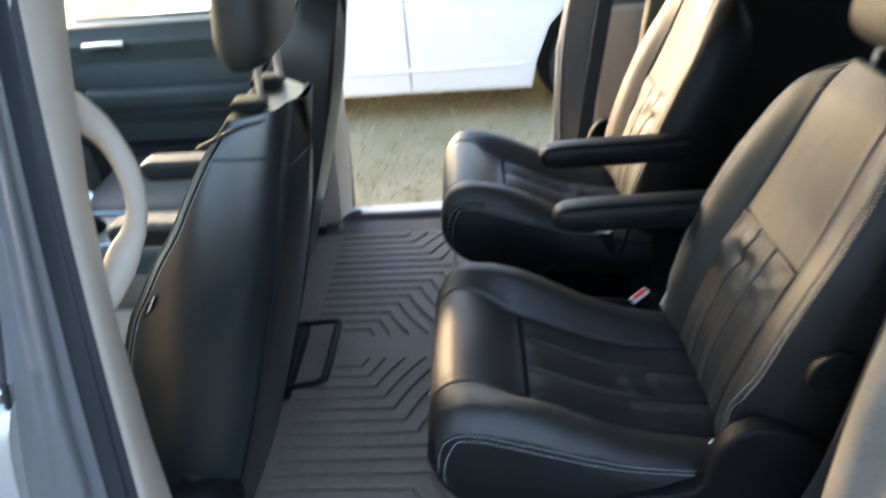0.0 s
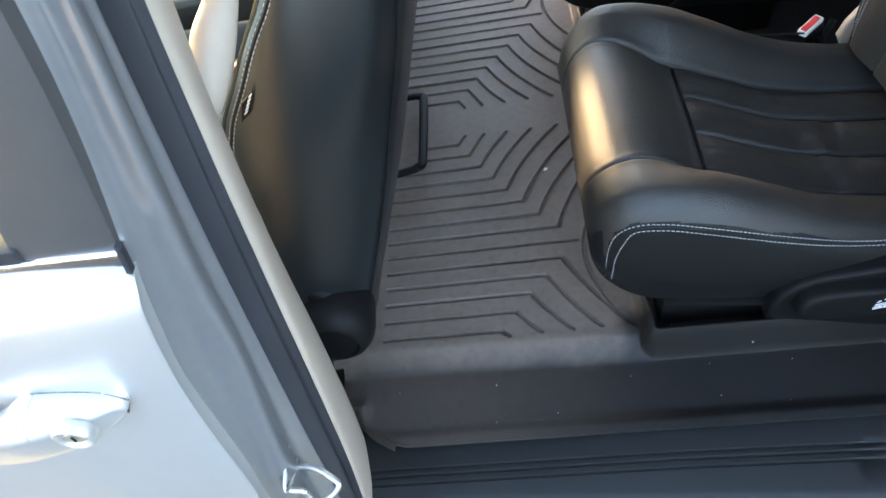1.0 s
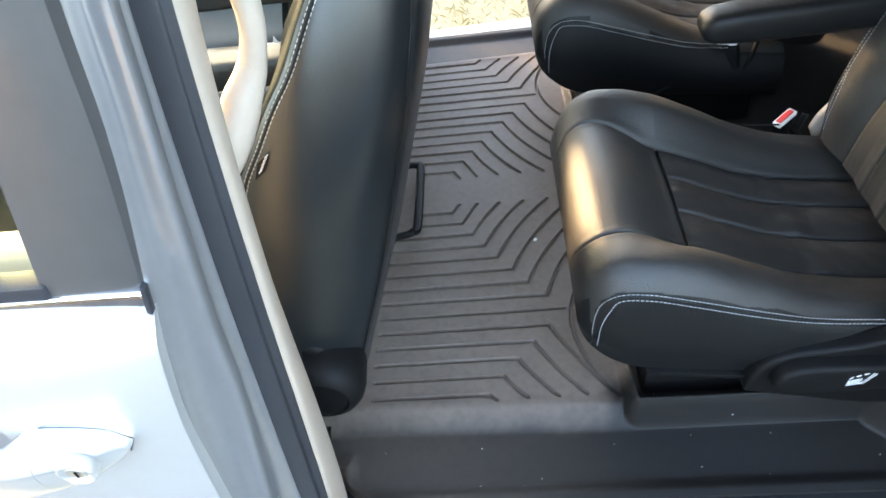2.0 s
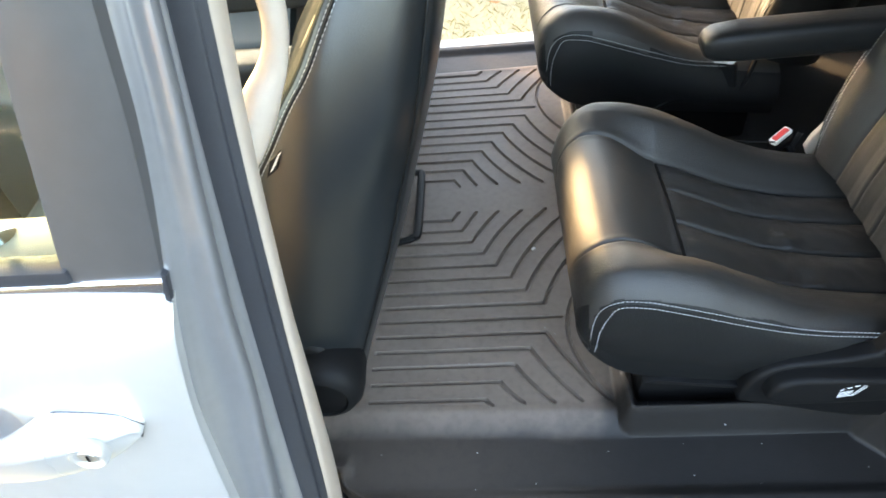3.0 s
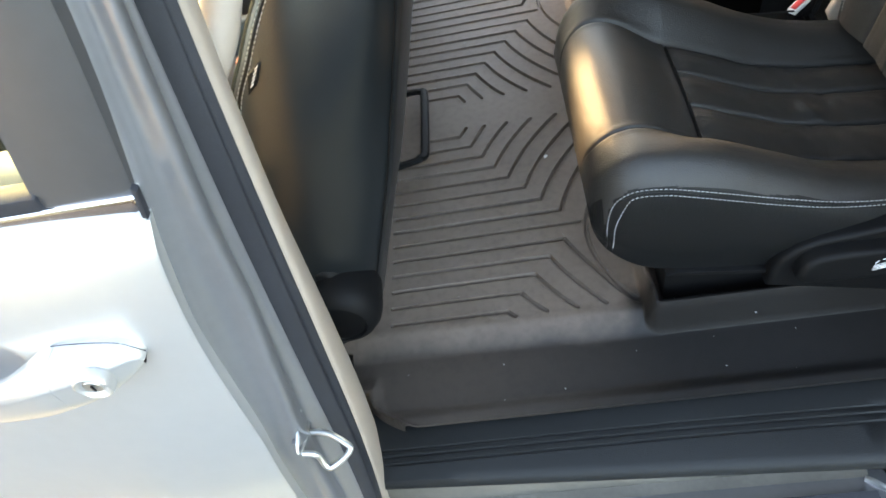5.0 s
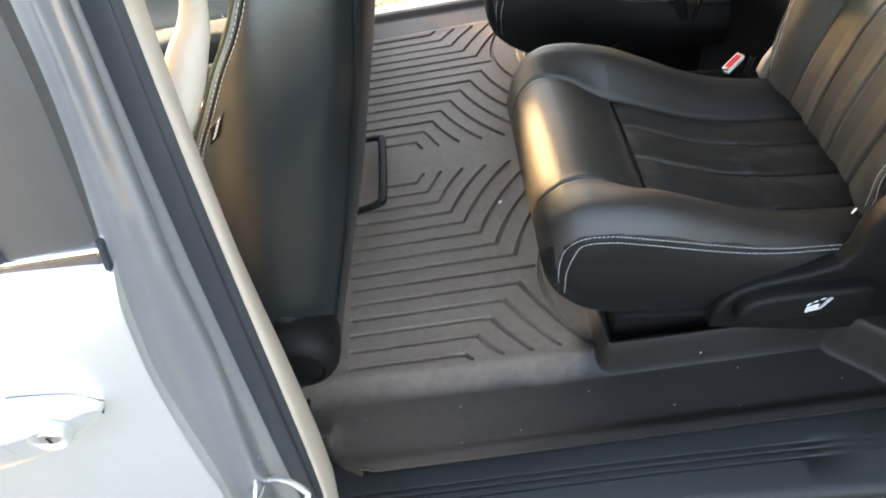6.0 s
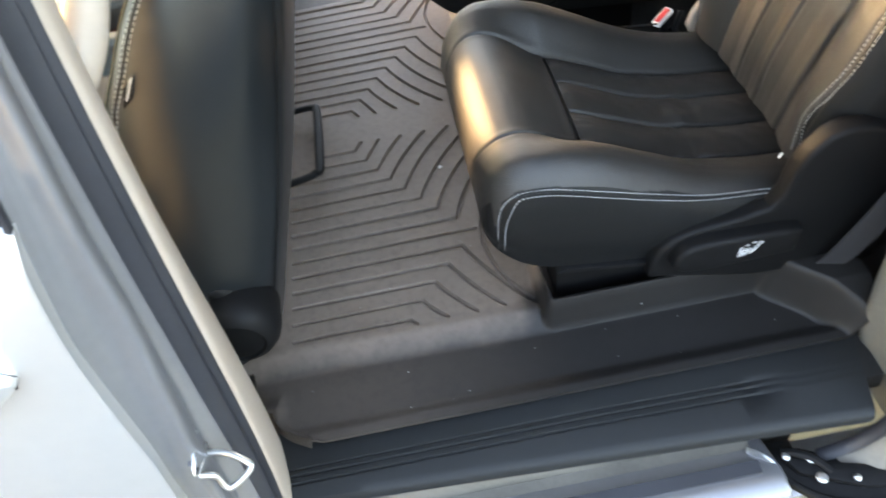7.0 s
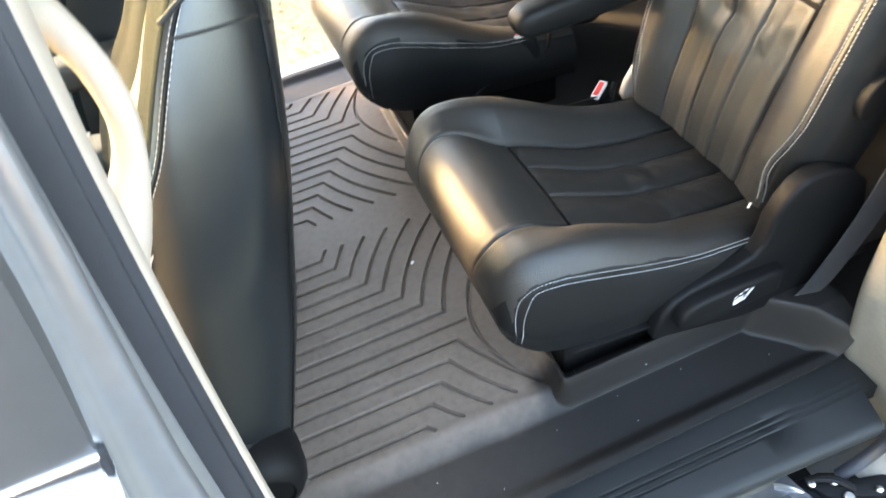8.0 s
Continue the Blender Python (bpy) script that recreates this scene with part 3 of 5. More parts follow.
# front doors
def build_front_door(side):
    f = (lambda b: b) if side < 0 else flipped
    # outer panel as a curved skin that follows the pillar edge behind
    rings = []
    zs = [-0.10 + 0.02 * i for i in range(31)] + [0.505 + 0.005 * i for i in range(42)] + [0.722, 0.730]
    for z in zs:
        xe = interp(DOOR_EDGE, z) + 0.001
        bulge = y_door(z)
        outer = [(xe - 0.004, bulge + 0.020), (xe - 0.001, bulge + 0.003), (xe - 0.0004, bulge + 0.0012), (xe - 0.0015, bulge + 0.0003), (xe - 0.004, bulge), (xe - 0.014, bulge - 0.0018), (xe - 0.03, bulge - 0.004), (xe - 0.10, bulge - 0.010)] + [(-0.50 - 0.005 * i, bulge - 0.013) for i in range(41)] + [(xe - 0.5, bulge - 0.013), (xe - 0.9, bulge - 0.005)]
        outer = [(x, y + 0.026 * max(0.0, 1 - (math.hypot((x + 0.577) * 0.75, z - 0.606) / 0.047) ** 3) ** 0.8) for x, y in outer]
        rings.append([Vector((x, y, z)) for x, y in outer] + [Vector((xe - 0.9, bulge + 0.10, z)), Vector((xe - 0.02, bulge + 0.10, z)), Vector((xe - 0.004, bulge + 0.03, z))])
    door = part("front_door", f(loft(rings)), SILVER, van, "silver painted front door, closed")
    part("belt_moulding", f(slab([(-1.2, 0.726), (-0.3380, 0.726), (-0.3345, 0.735), (-0.3285, 0.754), (-1.2, 0.756)], -0.927, -0.895, 0.006, segs=3)), CHROME, door, "bright chrome window moulding")
    part("moulding_end", f(slab([(-0.3355, 0.732), (-0.3315, 0.728), (-0.3225, 0.762), (-0.3260, 0.766)], -0.930, -0.922, 0.001)), SEAL, door)
    rings = []
    for i in range(24):
        z = 0.752 + 0.023 * i
        xe = interp(DOOR_EDGE, z) - 0.006
        xf = -0.423 + (z - 0.757) * 0.217
        y = interp([(0.75, -0.918), (0.95, -0.884), (1.30, -0.80)], z)
        rings.append([Vector((xe, y + 0.012, z)), Vector((xe - 0.003, y, z)), Vector((xe - 0.010, y - 0.003, z)), Vector((xf + 0.010, y - 0.005, z)), Vector((xf + 0.002, y - 0.003, z)), Vector((xf, y + 0.012, z))])
    part("pillar_applique", f(loft(rings)), APPLIQUE, door, "satin dark pillar cover beside the window")
    rings = []
    for i in range(10):
        z = 0.76 + 0.05 * i
        xf = -0.423 + (z - 0.757) * 0.217 + 0.006
        y = interp([(0.76, -0.915), (0.95, -0.882), (1.30, -0.79)], z)
        rings.append([Vector((xf, y, z)), Vector((-1.15 + max(0, z - 0.95) * 0.9, y - 0.004, z)), Vector((-1.15 + max(0, z - 0.95) * 0.9, y, z)), Vector((xf, y + 0.004, z))])
    pane = part("window_pane", f(loft(rings)), GLASS, door, "clear front door glass", smooth=False)
    pane.visible_shadow = False
    part("glass_seal", f(block(-1.2, -0.412, -0.925, -0.900, 0.745, 0.768, 0.005)), SEAL, door)
    part("inner_sill", f(slab([(-0.895, 0.60), (-0.895, 0.748), (-0.888, 0.753), (-0.845, 0.757), (-0.833, 0.752), (-0.828, 0.735), (-0.79, 0.70), (-0.79, 0.62)], -1.25, -0.42, 0.006, axis="x", segs=3)), TRIM if side < 0 else DOOR_INNER, door, "pale inner door ledge")
    part("inner_panel", f(slab([(-0.88, 0.0), (-0.90, 0.64), (-0.80, 0.66), (-0.775, 0.60), (-0.77, 0.45), (-0.735, 0.43), (-0.735, 0.37), (-0.78, 0.33), (-0.79, 0.0)], -1.25, -0.40, 0.01, axis="x", segs=3)), DOOR_INNER, door, "dark moulded inner door panel")
    part("lock_knob", f(lathe([(0.0001, 0), (0.018, 0), (0.018, 0.002), (0.010, 0.005), (0.0045, 0.006), (0.0045, 0.030), (0.006, 0.034), (0.006, 0.040), (0.004, 0.043), (0.0001, 0.043)], (-0.514, -0.862, 0.755), "z", 16)), CHROME, door, "chrome door lock knob")
    # pull handle on the outside, with its fixed end piece
    tops = [(-0.71, 0.595), (-0.69, 0.613), (-0.60, 0.615), (-0.544, 0.616), (-0.519, 0.620), (-0.498, 0.626), (-0.470, 0.630), (-0.44, 0.628), (-0.408, 0.622), (-0.398, 0.615), (-0.392, 0.606)]
    lows = [(-0.71, 0.585), (-0.69, 0.572), (-0.60, 0.567), (-0.505, 0.565), (-0.47, 0.569), (-0.433, 0.577), (-0.410, 0.586), (-0.398, 0.593), (-0.392, 0.599)]
    fronts = [(-0.71, -0.99), (-0.69, -1.006), (-0.60, -1.020), (-0.50, -1.020), (-0.46, -1.016), (-0.43, -1.008), (-0.41, -0.999), (-0.392, -0.988)]
    backs = [(-0.71, -0.975), (-0.69, -0.992), (-0.60, -0.998), (-0.53, -0.996), (-0.50, -0.982), (-0.48, -0.965), (-0.392, -0.965)]
    def handle_form(xs):
        rings = []
        for x in xs:
            zt, zb, yf, yb = interp(tops, x), interp(lows, x), interp(fronts, x), interp(backs, x)
            ring = []
            for k in range(28):
                c, q = math.cos(k * math.tau / 28), math.sin(k * math.tau / 28)
                ring.append(Vector((x - 0.004, (yf + yb) / 2 + math.copysign(abs(c) ** 0.42, c) * (yb - yf) / 2, (zt + zb) / 2 + math.copysign(abs(q) ** 0.5, q) * (zt - zb) / 2 - (0.010 if q > 0.3 else 0) * max(0, -c))))
            rings.append(ring)
        return loft(rings)
    grip_xs = [-0.71 + 0.008 * i for i in range(30)]
    part("pull_handle", f(handle_form(grip_xs + [-0.4706])), SILVER, door, "silver pull handle")
    end = part("handle_escutcheon", f(handle_form([-0.4700 + 0.004 * i for i in range(18)] + [-0.399, -0.3955, -0.392])), SILVER, door, "silver handle end piece")
    part("lock_cup", f(lathe([(0.0001, 0.004), (0.0100, 0.004), (0.0115, 0.003), (0.0160, -0.0012), (0.0178, -0.0008), (0.0190, 0.003), (0.0190, 0.012)], (-0.437, -1.0140, 0.606), "y", 28)), SILVER, end, "round lock surround")
    part("lock_cylinder", f(lathe([(0.0001, 0.001), (0.0088, 0.001), (0.0100, 0.0025), (0.0100, 0.006)], (-0.437, -1.0140, 0.606), "y", 20)), STEEL, end, "metal lock cylinder")
    part("key_slot", f(slab([(-0.4385, 0.6005), (-0.4365, 0.6005), (-0.4350, 0.6105), (-0.4370, 0.6105)], -1.0143, -1.0125, 0.0003)), PLASTIC, end)
    seam_line = [(x - 0.004, y_door(interp(tops, x)) - 0.0135, interp(tops, x) - 0.0006) for x in [-0.474 + 0.005 * i for i in range(16)]] + [(-0.3945, -0.978, 0.604)]
    part("handle_gasket", f(tube(seam_line, 0.0007, 6)), SEAL, end)
    if side > 0:
        part("door_pull", block(-1.13, -0.98, 0.76, 0.782, 0.685, 0.712, 0.008), CHROME, door, "chrome inner door handle")
        part("armrest", block(-1.15, -0.55, 0.69, 0.78, 0.50, 0.565, 0.02, 3), DOOR_INNER, door, "grey padded door armrest")
    return door


build_front_door(-1)
build_front_door(1)

# roof, windscreen frame, quarter panels and tail
part("headliner", slab([(-0.85, 1.25), (-0.5, 1.27), (1.5, 1.28), (3.1, 1.22), (3.1, 1.26), (1.5, 1.33), (-0.5, 1.33), (-0.88, 1.29)], -0.80, 0.80, 0.01), LINER, van, "pale cloth headliner")
for side in (-1, 1):
    f = (lambda b: b) if side < 0 else flipped
    part("roof_rail", f(block(-0.9, 3.1, -0.82, -0.74, 1.255, 1.33, 0.02)), TRIM, van)
    part("windscreen_pillar", f(tube([(-1.95, -0.80, 0.72), (-1.40, -0.79, 1.02), (-0.88, -0.77, 1.25)], 0.05, 10)), TRIM, van)
    part("quarter_panel", f(block(1.0, 3.15, -0.98, -0.80, -0.15, 0.72, 0.02)), CARPET, van, "dark rear side panel")
    part("quarter_window", f(block(1.0, 3.1, -0.88, -0.865, 0.72, 1.25, 0)), TINTED, van, "dark tinted rear side window")
    part("fender", f(block(-2.7, -1.28, -1.0, -0.82, -0.20, 0.68, 0.05, 3)), SILVER, van, "silver front wing")
part("tailgate", block(3.1, 3.2, -0.95, 0.95, -0.15, 0.70, 0.02), CARPET, van)
part("rear_window", block(3.1, 3.12, -0.80, 0.80, 0.70, 1.24, 0), TINTED, van)
part("bonnet", slab([(-2.75, 0.50), (-2.3, 0.62), (-1.9, 0.70), (-1.9, 0.62), (-2.75, 0.40)], -0.82, 0.82, 0.02), SILVER, van, "silver bonnet")
part("windscreen", slab([(-1.955, 0.735), (-0.885, 1.262), (-0.888, 1.268), (-1.958, 0.741)], -0.77, 0.77, 0), WINDSCREEN, van, "green-tinted windscreen glass", smooth=False)
dash = part("dashboard", slab([(-1.95, 0.70), (-1.6, 0.74), (-1.35, 0.70), (-1.22, 0.60), (-1.25, 0.40), (-1.40, 0.10), (-1.95, 0.10)], -0.80, 0.80, 0.03), DOOR_INNER, van, "dark moulded dashboard")
wheel_pts = [Vector((-1.05 - 0.09 * math.sin(a) * 0.5, -0.42 + 0.185 * math.cos(a), 0.70 + 0.175 * math.sin(a))) for a in [k * math.tau / 36 for k in range(37)]]
part("steering_wheel", tube(wheel_pts, 0.016, 10), DOOR_INNER, dash, "dark leather steering wheel")
part("steering_hub", block(-1.10, -1.05, -0.48, -0.36, 0.64, 0.75, 0.02, 3), DOOR_INNER, dash)
console = part("centre_console", slab([(-1.25, 0.02), (-1.25, 0.46), (-0.95, 0.43), (-0.52, 0.420), (-0.44, 0.400), (-0.42, 0.35), (-0.41, 0.02)], -0.105, 0.105, 0.018, segs=3), CONSOLE, van, "grey floor console between the front seats")
part("console_side", slab([(-1.10, 0.06), (-1.10, 0.36), (-0.52, 0.35), (-0.46, 0.31), (-0.45, 0.06)], -0.112, -0.104, 0.003, segs=2), TRIM, console, "beige console side panel")
part("lid_gap", block(-0.90, -0.44, -0.104, 0.104, 0.380, 0.385, 0.0005), PLASTIC, console, "dark joint under the lid")
for y0, y1 in ((-0.070, -0.006), (0.006, 0.070)):
    rim = [(-0.66 + 0.038 * math.cos(k * math.tau / 24), (y0 + y1) / 2 + 0.030 * math.sin(k * math.tau / 24), 0.4275) for k in range(25)]
    part("cup_ring", tube([Vector(p) for p in rim], 0.0035, 6), SILVER_TRIM, console, "bright ring of the cup holder")
    part("cup_well", lathe([(0.0001, -0.002), (0.027, -0.002), (0.028, 0.003), (0.0001, 0.003)], (-0.66, (y0 + y1) / 2, 0.4245), "z", 24), PLASTIC, console)
part("shifter_boot", lathe([(0.052, 0.0), (0.050, 0.010), (0.034, 0.034), (0.018, 0.050), (0.0001, 0.052)], (-0.83, 0.0, 0.425), "z", 16), PLASTIC, console)
part("shifter", tube(spline([(-0.83, 0.0, 0.465), (-0.815, 0.0, 0.500), (-0.79, 0.0, 0.530)], 5), [0.008 + 0.0009 * i for i in range(11)], 10), CHROME, console, "chrome shift lever")
for y in (-0.082, 0.082):
    part("console_strip", tube([Vector((-0.92, y, 0.432)), Vector((-0.70, y, 0.429))], 0.004, 6), CHROME, console, "thin chrome strip")
card = thing("paper_card", "small white card lying on the grey console", "card")
part("sheet", slab([(-0.534, 0.066), (-0.490, 0.066), (-0.490, 0.086), (-0.534, 0.086)], 0.4225, 0.4255, 0.0004, axis="z"), WHITE_PLASTIC, card)
part("tab", slab([(-0.520, 0.4255), (-0.508, 0.4255), (-0.514, 0.4400)], 0.086, 0.0875, 0.0002), WHITE_INK, card, "folded white corner")


# ---- floor mat ----
PITCH, FIRST = 0.0402, 0.0791
BEND = [-0.154, -0.129, -0.103, -0.076, -0.047, -0.014, 0.018, 0.055, 0.089, 0.051, 0.015, -0.019, -0.051, -0.081]


def groove_lines():
    """The grooves of the near half; the far half mirrors them."""
    lines = []
    for k in range(14):
        y = -(FIRST + PITCH * k)
        xb = BEND[k]
        start = -0.315 if k > 1 else -0.232
        head = [(start, y), (xb, y)]
        if k < 8:
            # sweeps towards the middle of the van
            n = 10
            reach = [(0.016, 0.028), (0.036, 0.066), (0.066, 0.105), (0.098, 0.145), (0.130, 0.187), (0.160, 0.222), (0.190, 0.250), (0.200, 0.280)][k]
            curve = []
            for i in range(1, n + 1):
                t = i / n
                e = t + (0.22 + 0.05 * k) * t * (t - 1) if k > 1 else t
                curve.append((xb + reach[0] * (e if k > 1 else t), y + reach[1] * t))
            lines.append(head + curve)
        elif k == 8:
            lines.append(head)
        else:
            j = k - 9
            reach = [(0.108, 0.166), (0.092, 0.128), (0.072, 0.090), (0.044, 0.050), (0.012, 0.014)][j]
            n = 8
            curve = [(xb + reach[0] * (t + 0.25 * t * (t - 1)), y - reach[1] * t) for t in [i / n for i in range(1, n + 1)]]
            lines.append(head + curve)
    # the long arc behind the bends
    arc = []
    for i in range(25):
        t = i / 24
        y = -0.195 - 0.43 * t
        arc.append((0.098 + 0.11 * (abs(y + 0.44) / 0.22) ** 1.9, y))
    lines.append(arc)
    return lines


def mat_height(x, ay):
    """Surface of the mat: flat floor, rounded step, low tray along the door and its walls (ay: distance from the van's middle)."""
    step = 0.636 + 0.010 * np.clip((x + 0.25) / 0.4, 0, 1)
    s = np.clip((ay - step + 0.016) / 0.052, 0, 1)
    z = -0.026 * s * s * (3 - 2 * s)
    up = np.clip((ay - 0.770) / 0.03, 0, 1)
    z = z + 0.016 * up * up * (3 - 2 * up)
    crest = np.exp(-((ay - step + 0.020) / 0.012) ** 2) * 0.0025
    z = z + crest * (x < 0.2)
    # rim round the seat base, end wall behind, low wall in front
    r = 0.028
    dx, dy = x - 0.170, 0.677 - ay
    inside = np.where((dx < r) & (dy < r), r - np.hypot(r - dx, r - dy), np.minimum(dx, dy))
    inside = np.minimum(inside, ay - 0.16)
    rise = np.clip(inside / 0.017, 0, 1) * (1 - np.clip((inside - 0.021) / 0.008, 0, 1))
    rise = rise * rise * (3 - 2 * rise)
    floor_in = np.clip((inside - 0.017) / 0.010, 0, 1)
    rear_x = 0.592 + np.interp(ay, [0.60, 0.655, 0.69, 0.74, 0.80, 0.83], [-0.05, -0.02, 0.0, 0.052, 0.096, 0.105])
    rear = np.clip((x - rear_x) / 0.034, 0, 1) * (ay > 0.60)
    bound = -0.352 + 0.075 * np.clip((ay - 0.745) / 0.07, 0, 1) ** 2
    front = np.clip((bound + 0.018 - x) / 0.018, 0, 1) * np.clip((ay - 0.69) / 0.04, 0, 1) * 0.32
    drop = np.clip((bound - 0.006 - x) / 0.012, 0, 1) * np.clip((ay - 0.73) / 0.03, 0, 1)
    z = z * (1 - floor_in) + floor_in * 0.0
    z = z * (1 - rise) + rise * (0.058 - 0.026 * np.clip((0.62 - ay) / 0.05, 0, 1))
    for w, top in ((rear, 0.074 - 0.028 * np.clip((ay - 0.74) / 0.08, 0, 1)), (front, 0.045)):
        w = w * w * (3 - 2 * w)
        z = np.maximum(z, z * (1 - w) + w * top)
    return z - 0.05 * drop * drop * (3 - 2 * drop)


def mat_flat(x, ay):
    """One where the grooves may run, nought under the rim and beyond."""
    return np.clip(1 - np.minimum((x - 0.166) / 0.004, (0.680 - ay) / 0.004), 0, 1)


def build_mat():
    mat = thing("floor_mat", "dark brown moulded rubber floor mat with ribbed grooves", "floor mat")
    lines = groove_lines()
    segs = []
    for ln in lines:
        for a, b in zip(ln, ln[1:]):
            segs.append((*a, *b))
    segs = np.array(segs)

    def sheet(name, xs, ys, grooved, thick=0.006):
        X, Y = np.meshgrid(xs, ys, indexing="ij")
        A = np.abs(Y)
        Z = mat_height(X, A)
        if grooved:
            D = np.full(X.shape, 1.0)
            for x0, y0, x1, y1 in segs:
                dx, dy = x1 - x0, y1 - y0
                ll = dx * dx + dy * dy + 1e-12
                i0, i1 = np.searchsorted(xs, [min(x0, x1) - 0.008, max(x0, x1) + 0.008])
                for sg in (-1, 1):
                    lo, hi = (min(-y0, -y1), max(-y0, -y1)) if sg > 0 else (min(y0, y1), max(y0, y1))
                    j0, j1 = np.searchsorted(ys, [lo - 0.008, hi + 0.008])
                    px, py = X[i0:i1, j0:j1] - x0, (-Y[i0:i1, j0:j1] if sg > 0 else Y[i0:i1, j0:j1]) - y0
                    t = np.clip((px * dx + py * dy) / ll, 0, 1)
                    d = np.hypot(px - t * dx, py - t * dy)
                    D[i0:i1, j0:j1] = np.minimum(D[i0:i1, j0:j1], d)
            Z = Z + mat_flat(X, A) * (-0.0065 * np.clip((0.0042 - D) / 0.0014, 0, 1) + 0.0007 * np.exp(-((D - 0.0055) / 0.002) ** 2))
        n, m = X.shape
        top = np.stack([X, Y, Z], -1).reshape(-1, 3)
        idx = np.arange(n * m).reshape(n, m)
        faces = np.stack([idx[:-1, :-1], idx[1:, :-1], idx[1:, 1:], idx[:-1, 1:]], -1).reshape(-1, 4)
        rim = list(idx[0, :]) + list(idx[1:, -1]) + list(idx[-1, -2::-1]) + list(idx[-2:0:-1, 0])
        low = top[rim] - np.array([0, 0, thick])
        base = len(top)
        k = len(rim)
        skirt = [(rim[i], rim[(i + 1) % k], base + (i + 1) % k, base + i) for i in range(k)]
        me = bpy.data.meshes.new(name)
        me.from_pydata(np.concatenate([top, low]).tolist(), [], faces.tolist() + skirt)
        me.update()
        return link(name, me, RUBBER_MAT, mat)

    sheet("mat_panel", np.arange(-0.33, 0.232, 0.0022), np.arange(-0.645, 0.6451, 0.0022), True)
    sheet("mat_front_strip", np.arange(-0.42, -0.3299, 0.006), np.arange(-0.645, 0.6451, 0.006), False)
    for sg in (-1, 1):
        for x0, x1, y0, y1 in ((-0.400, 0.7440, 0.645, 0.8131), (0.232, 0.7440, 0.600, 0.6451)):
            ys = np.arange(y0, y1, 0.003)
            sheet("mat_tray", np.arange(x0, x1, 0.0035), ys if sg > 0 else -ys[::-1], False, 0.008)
    return mat


build_mat()


# loop of the floor bin, low between the front seats
bin_loop = thing("bin_handle", "black plastic loop handle lying on the floor mat", "handle")
part("loop", tube(spline([(-0.37, 0.075, 0.030), (-0.27, 0.074, 0.040), (-0.245, 0.066, 0.044), (-0.235, 0.045, 0.045), (-0.235, -0.155, 0.045), (-0.245, -0.176, 0.044), (-0.27, -0.184, 0.040), (-0.37, -0.188, 0.028)], 6), 0.0105, 8, 0.8), PLASTIC, bin_loop)
part("foot", block(-0.40, -0.33, -0.20, 0.09, -0.008, 0.034, 0.006), PLASTIC, bin_loop)


# ---- second-row chairs ----
# Local to each chair: x back, u across from its middle (door side negative), z up from the floor.
CREST = [(0.078, 0.285), (0.081, 0.315), (0.089, 0.342), (0.105, 0.367), (0.130, 0.387), (0.158, 0.394), (0.20, 0.390), (0.265, 0.372), (0.36, 0.325), (0.45, 0.280), (0.56, 0.248), (0.62, 0.236), (0.70, 0.225)]
SEAM = [(0.1005, 0.228), (0.099, 0.26), (0.102, 0.305), (0.113, 0.336), (0.139, 0.359), (0.18, 0.360), (0.222, 0.349), (0.357, 0.300), (0.449, 0.270), (0.55, 0.257)]
BELLY = [(0.078, 0.285), (0.080, 0.262), (0.085, 0.245), (0.097, 0.226), (0.121, 0.203), (0.16, 0.177), (0.20, 0.164), (0.36, 0.139), (0.62, 0.11)]


def seam(d):
    """A sewn seam: a narrow groove between two puffed edges."""
    return -0.0065 * math.exp(-(d / 0.0019) ** 2) + 0.0012 * math.exp(-((abs(d) - 0.007) / 0.0055) ** 2)


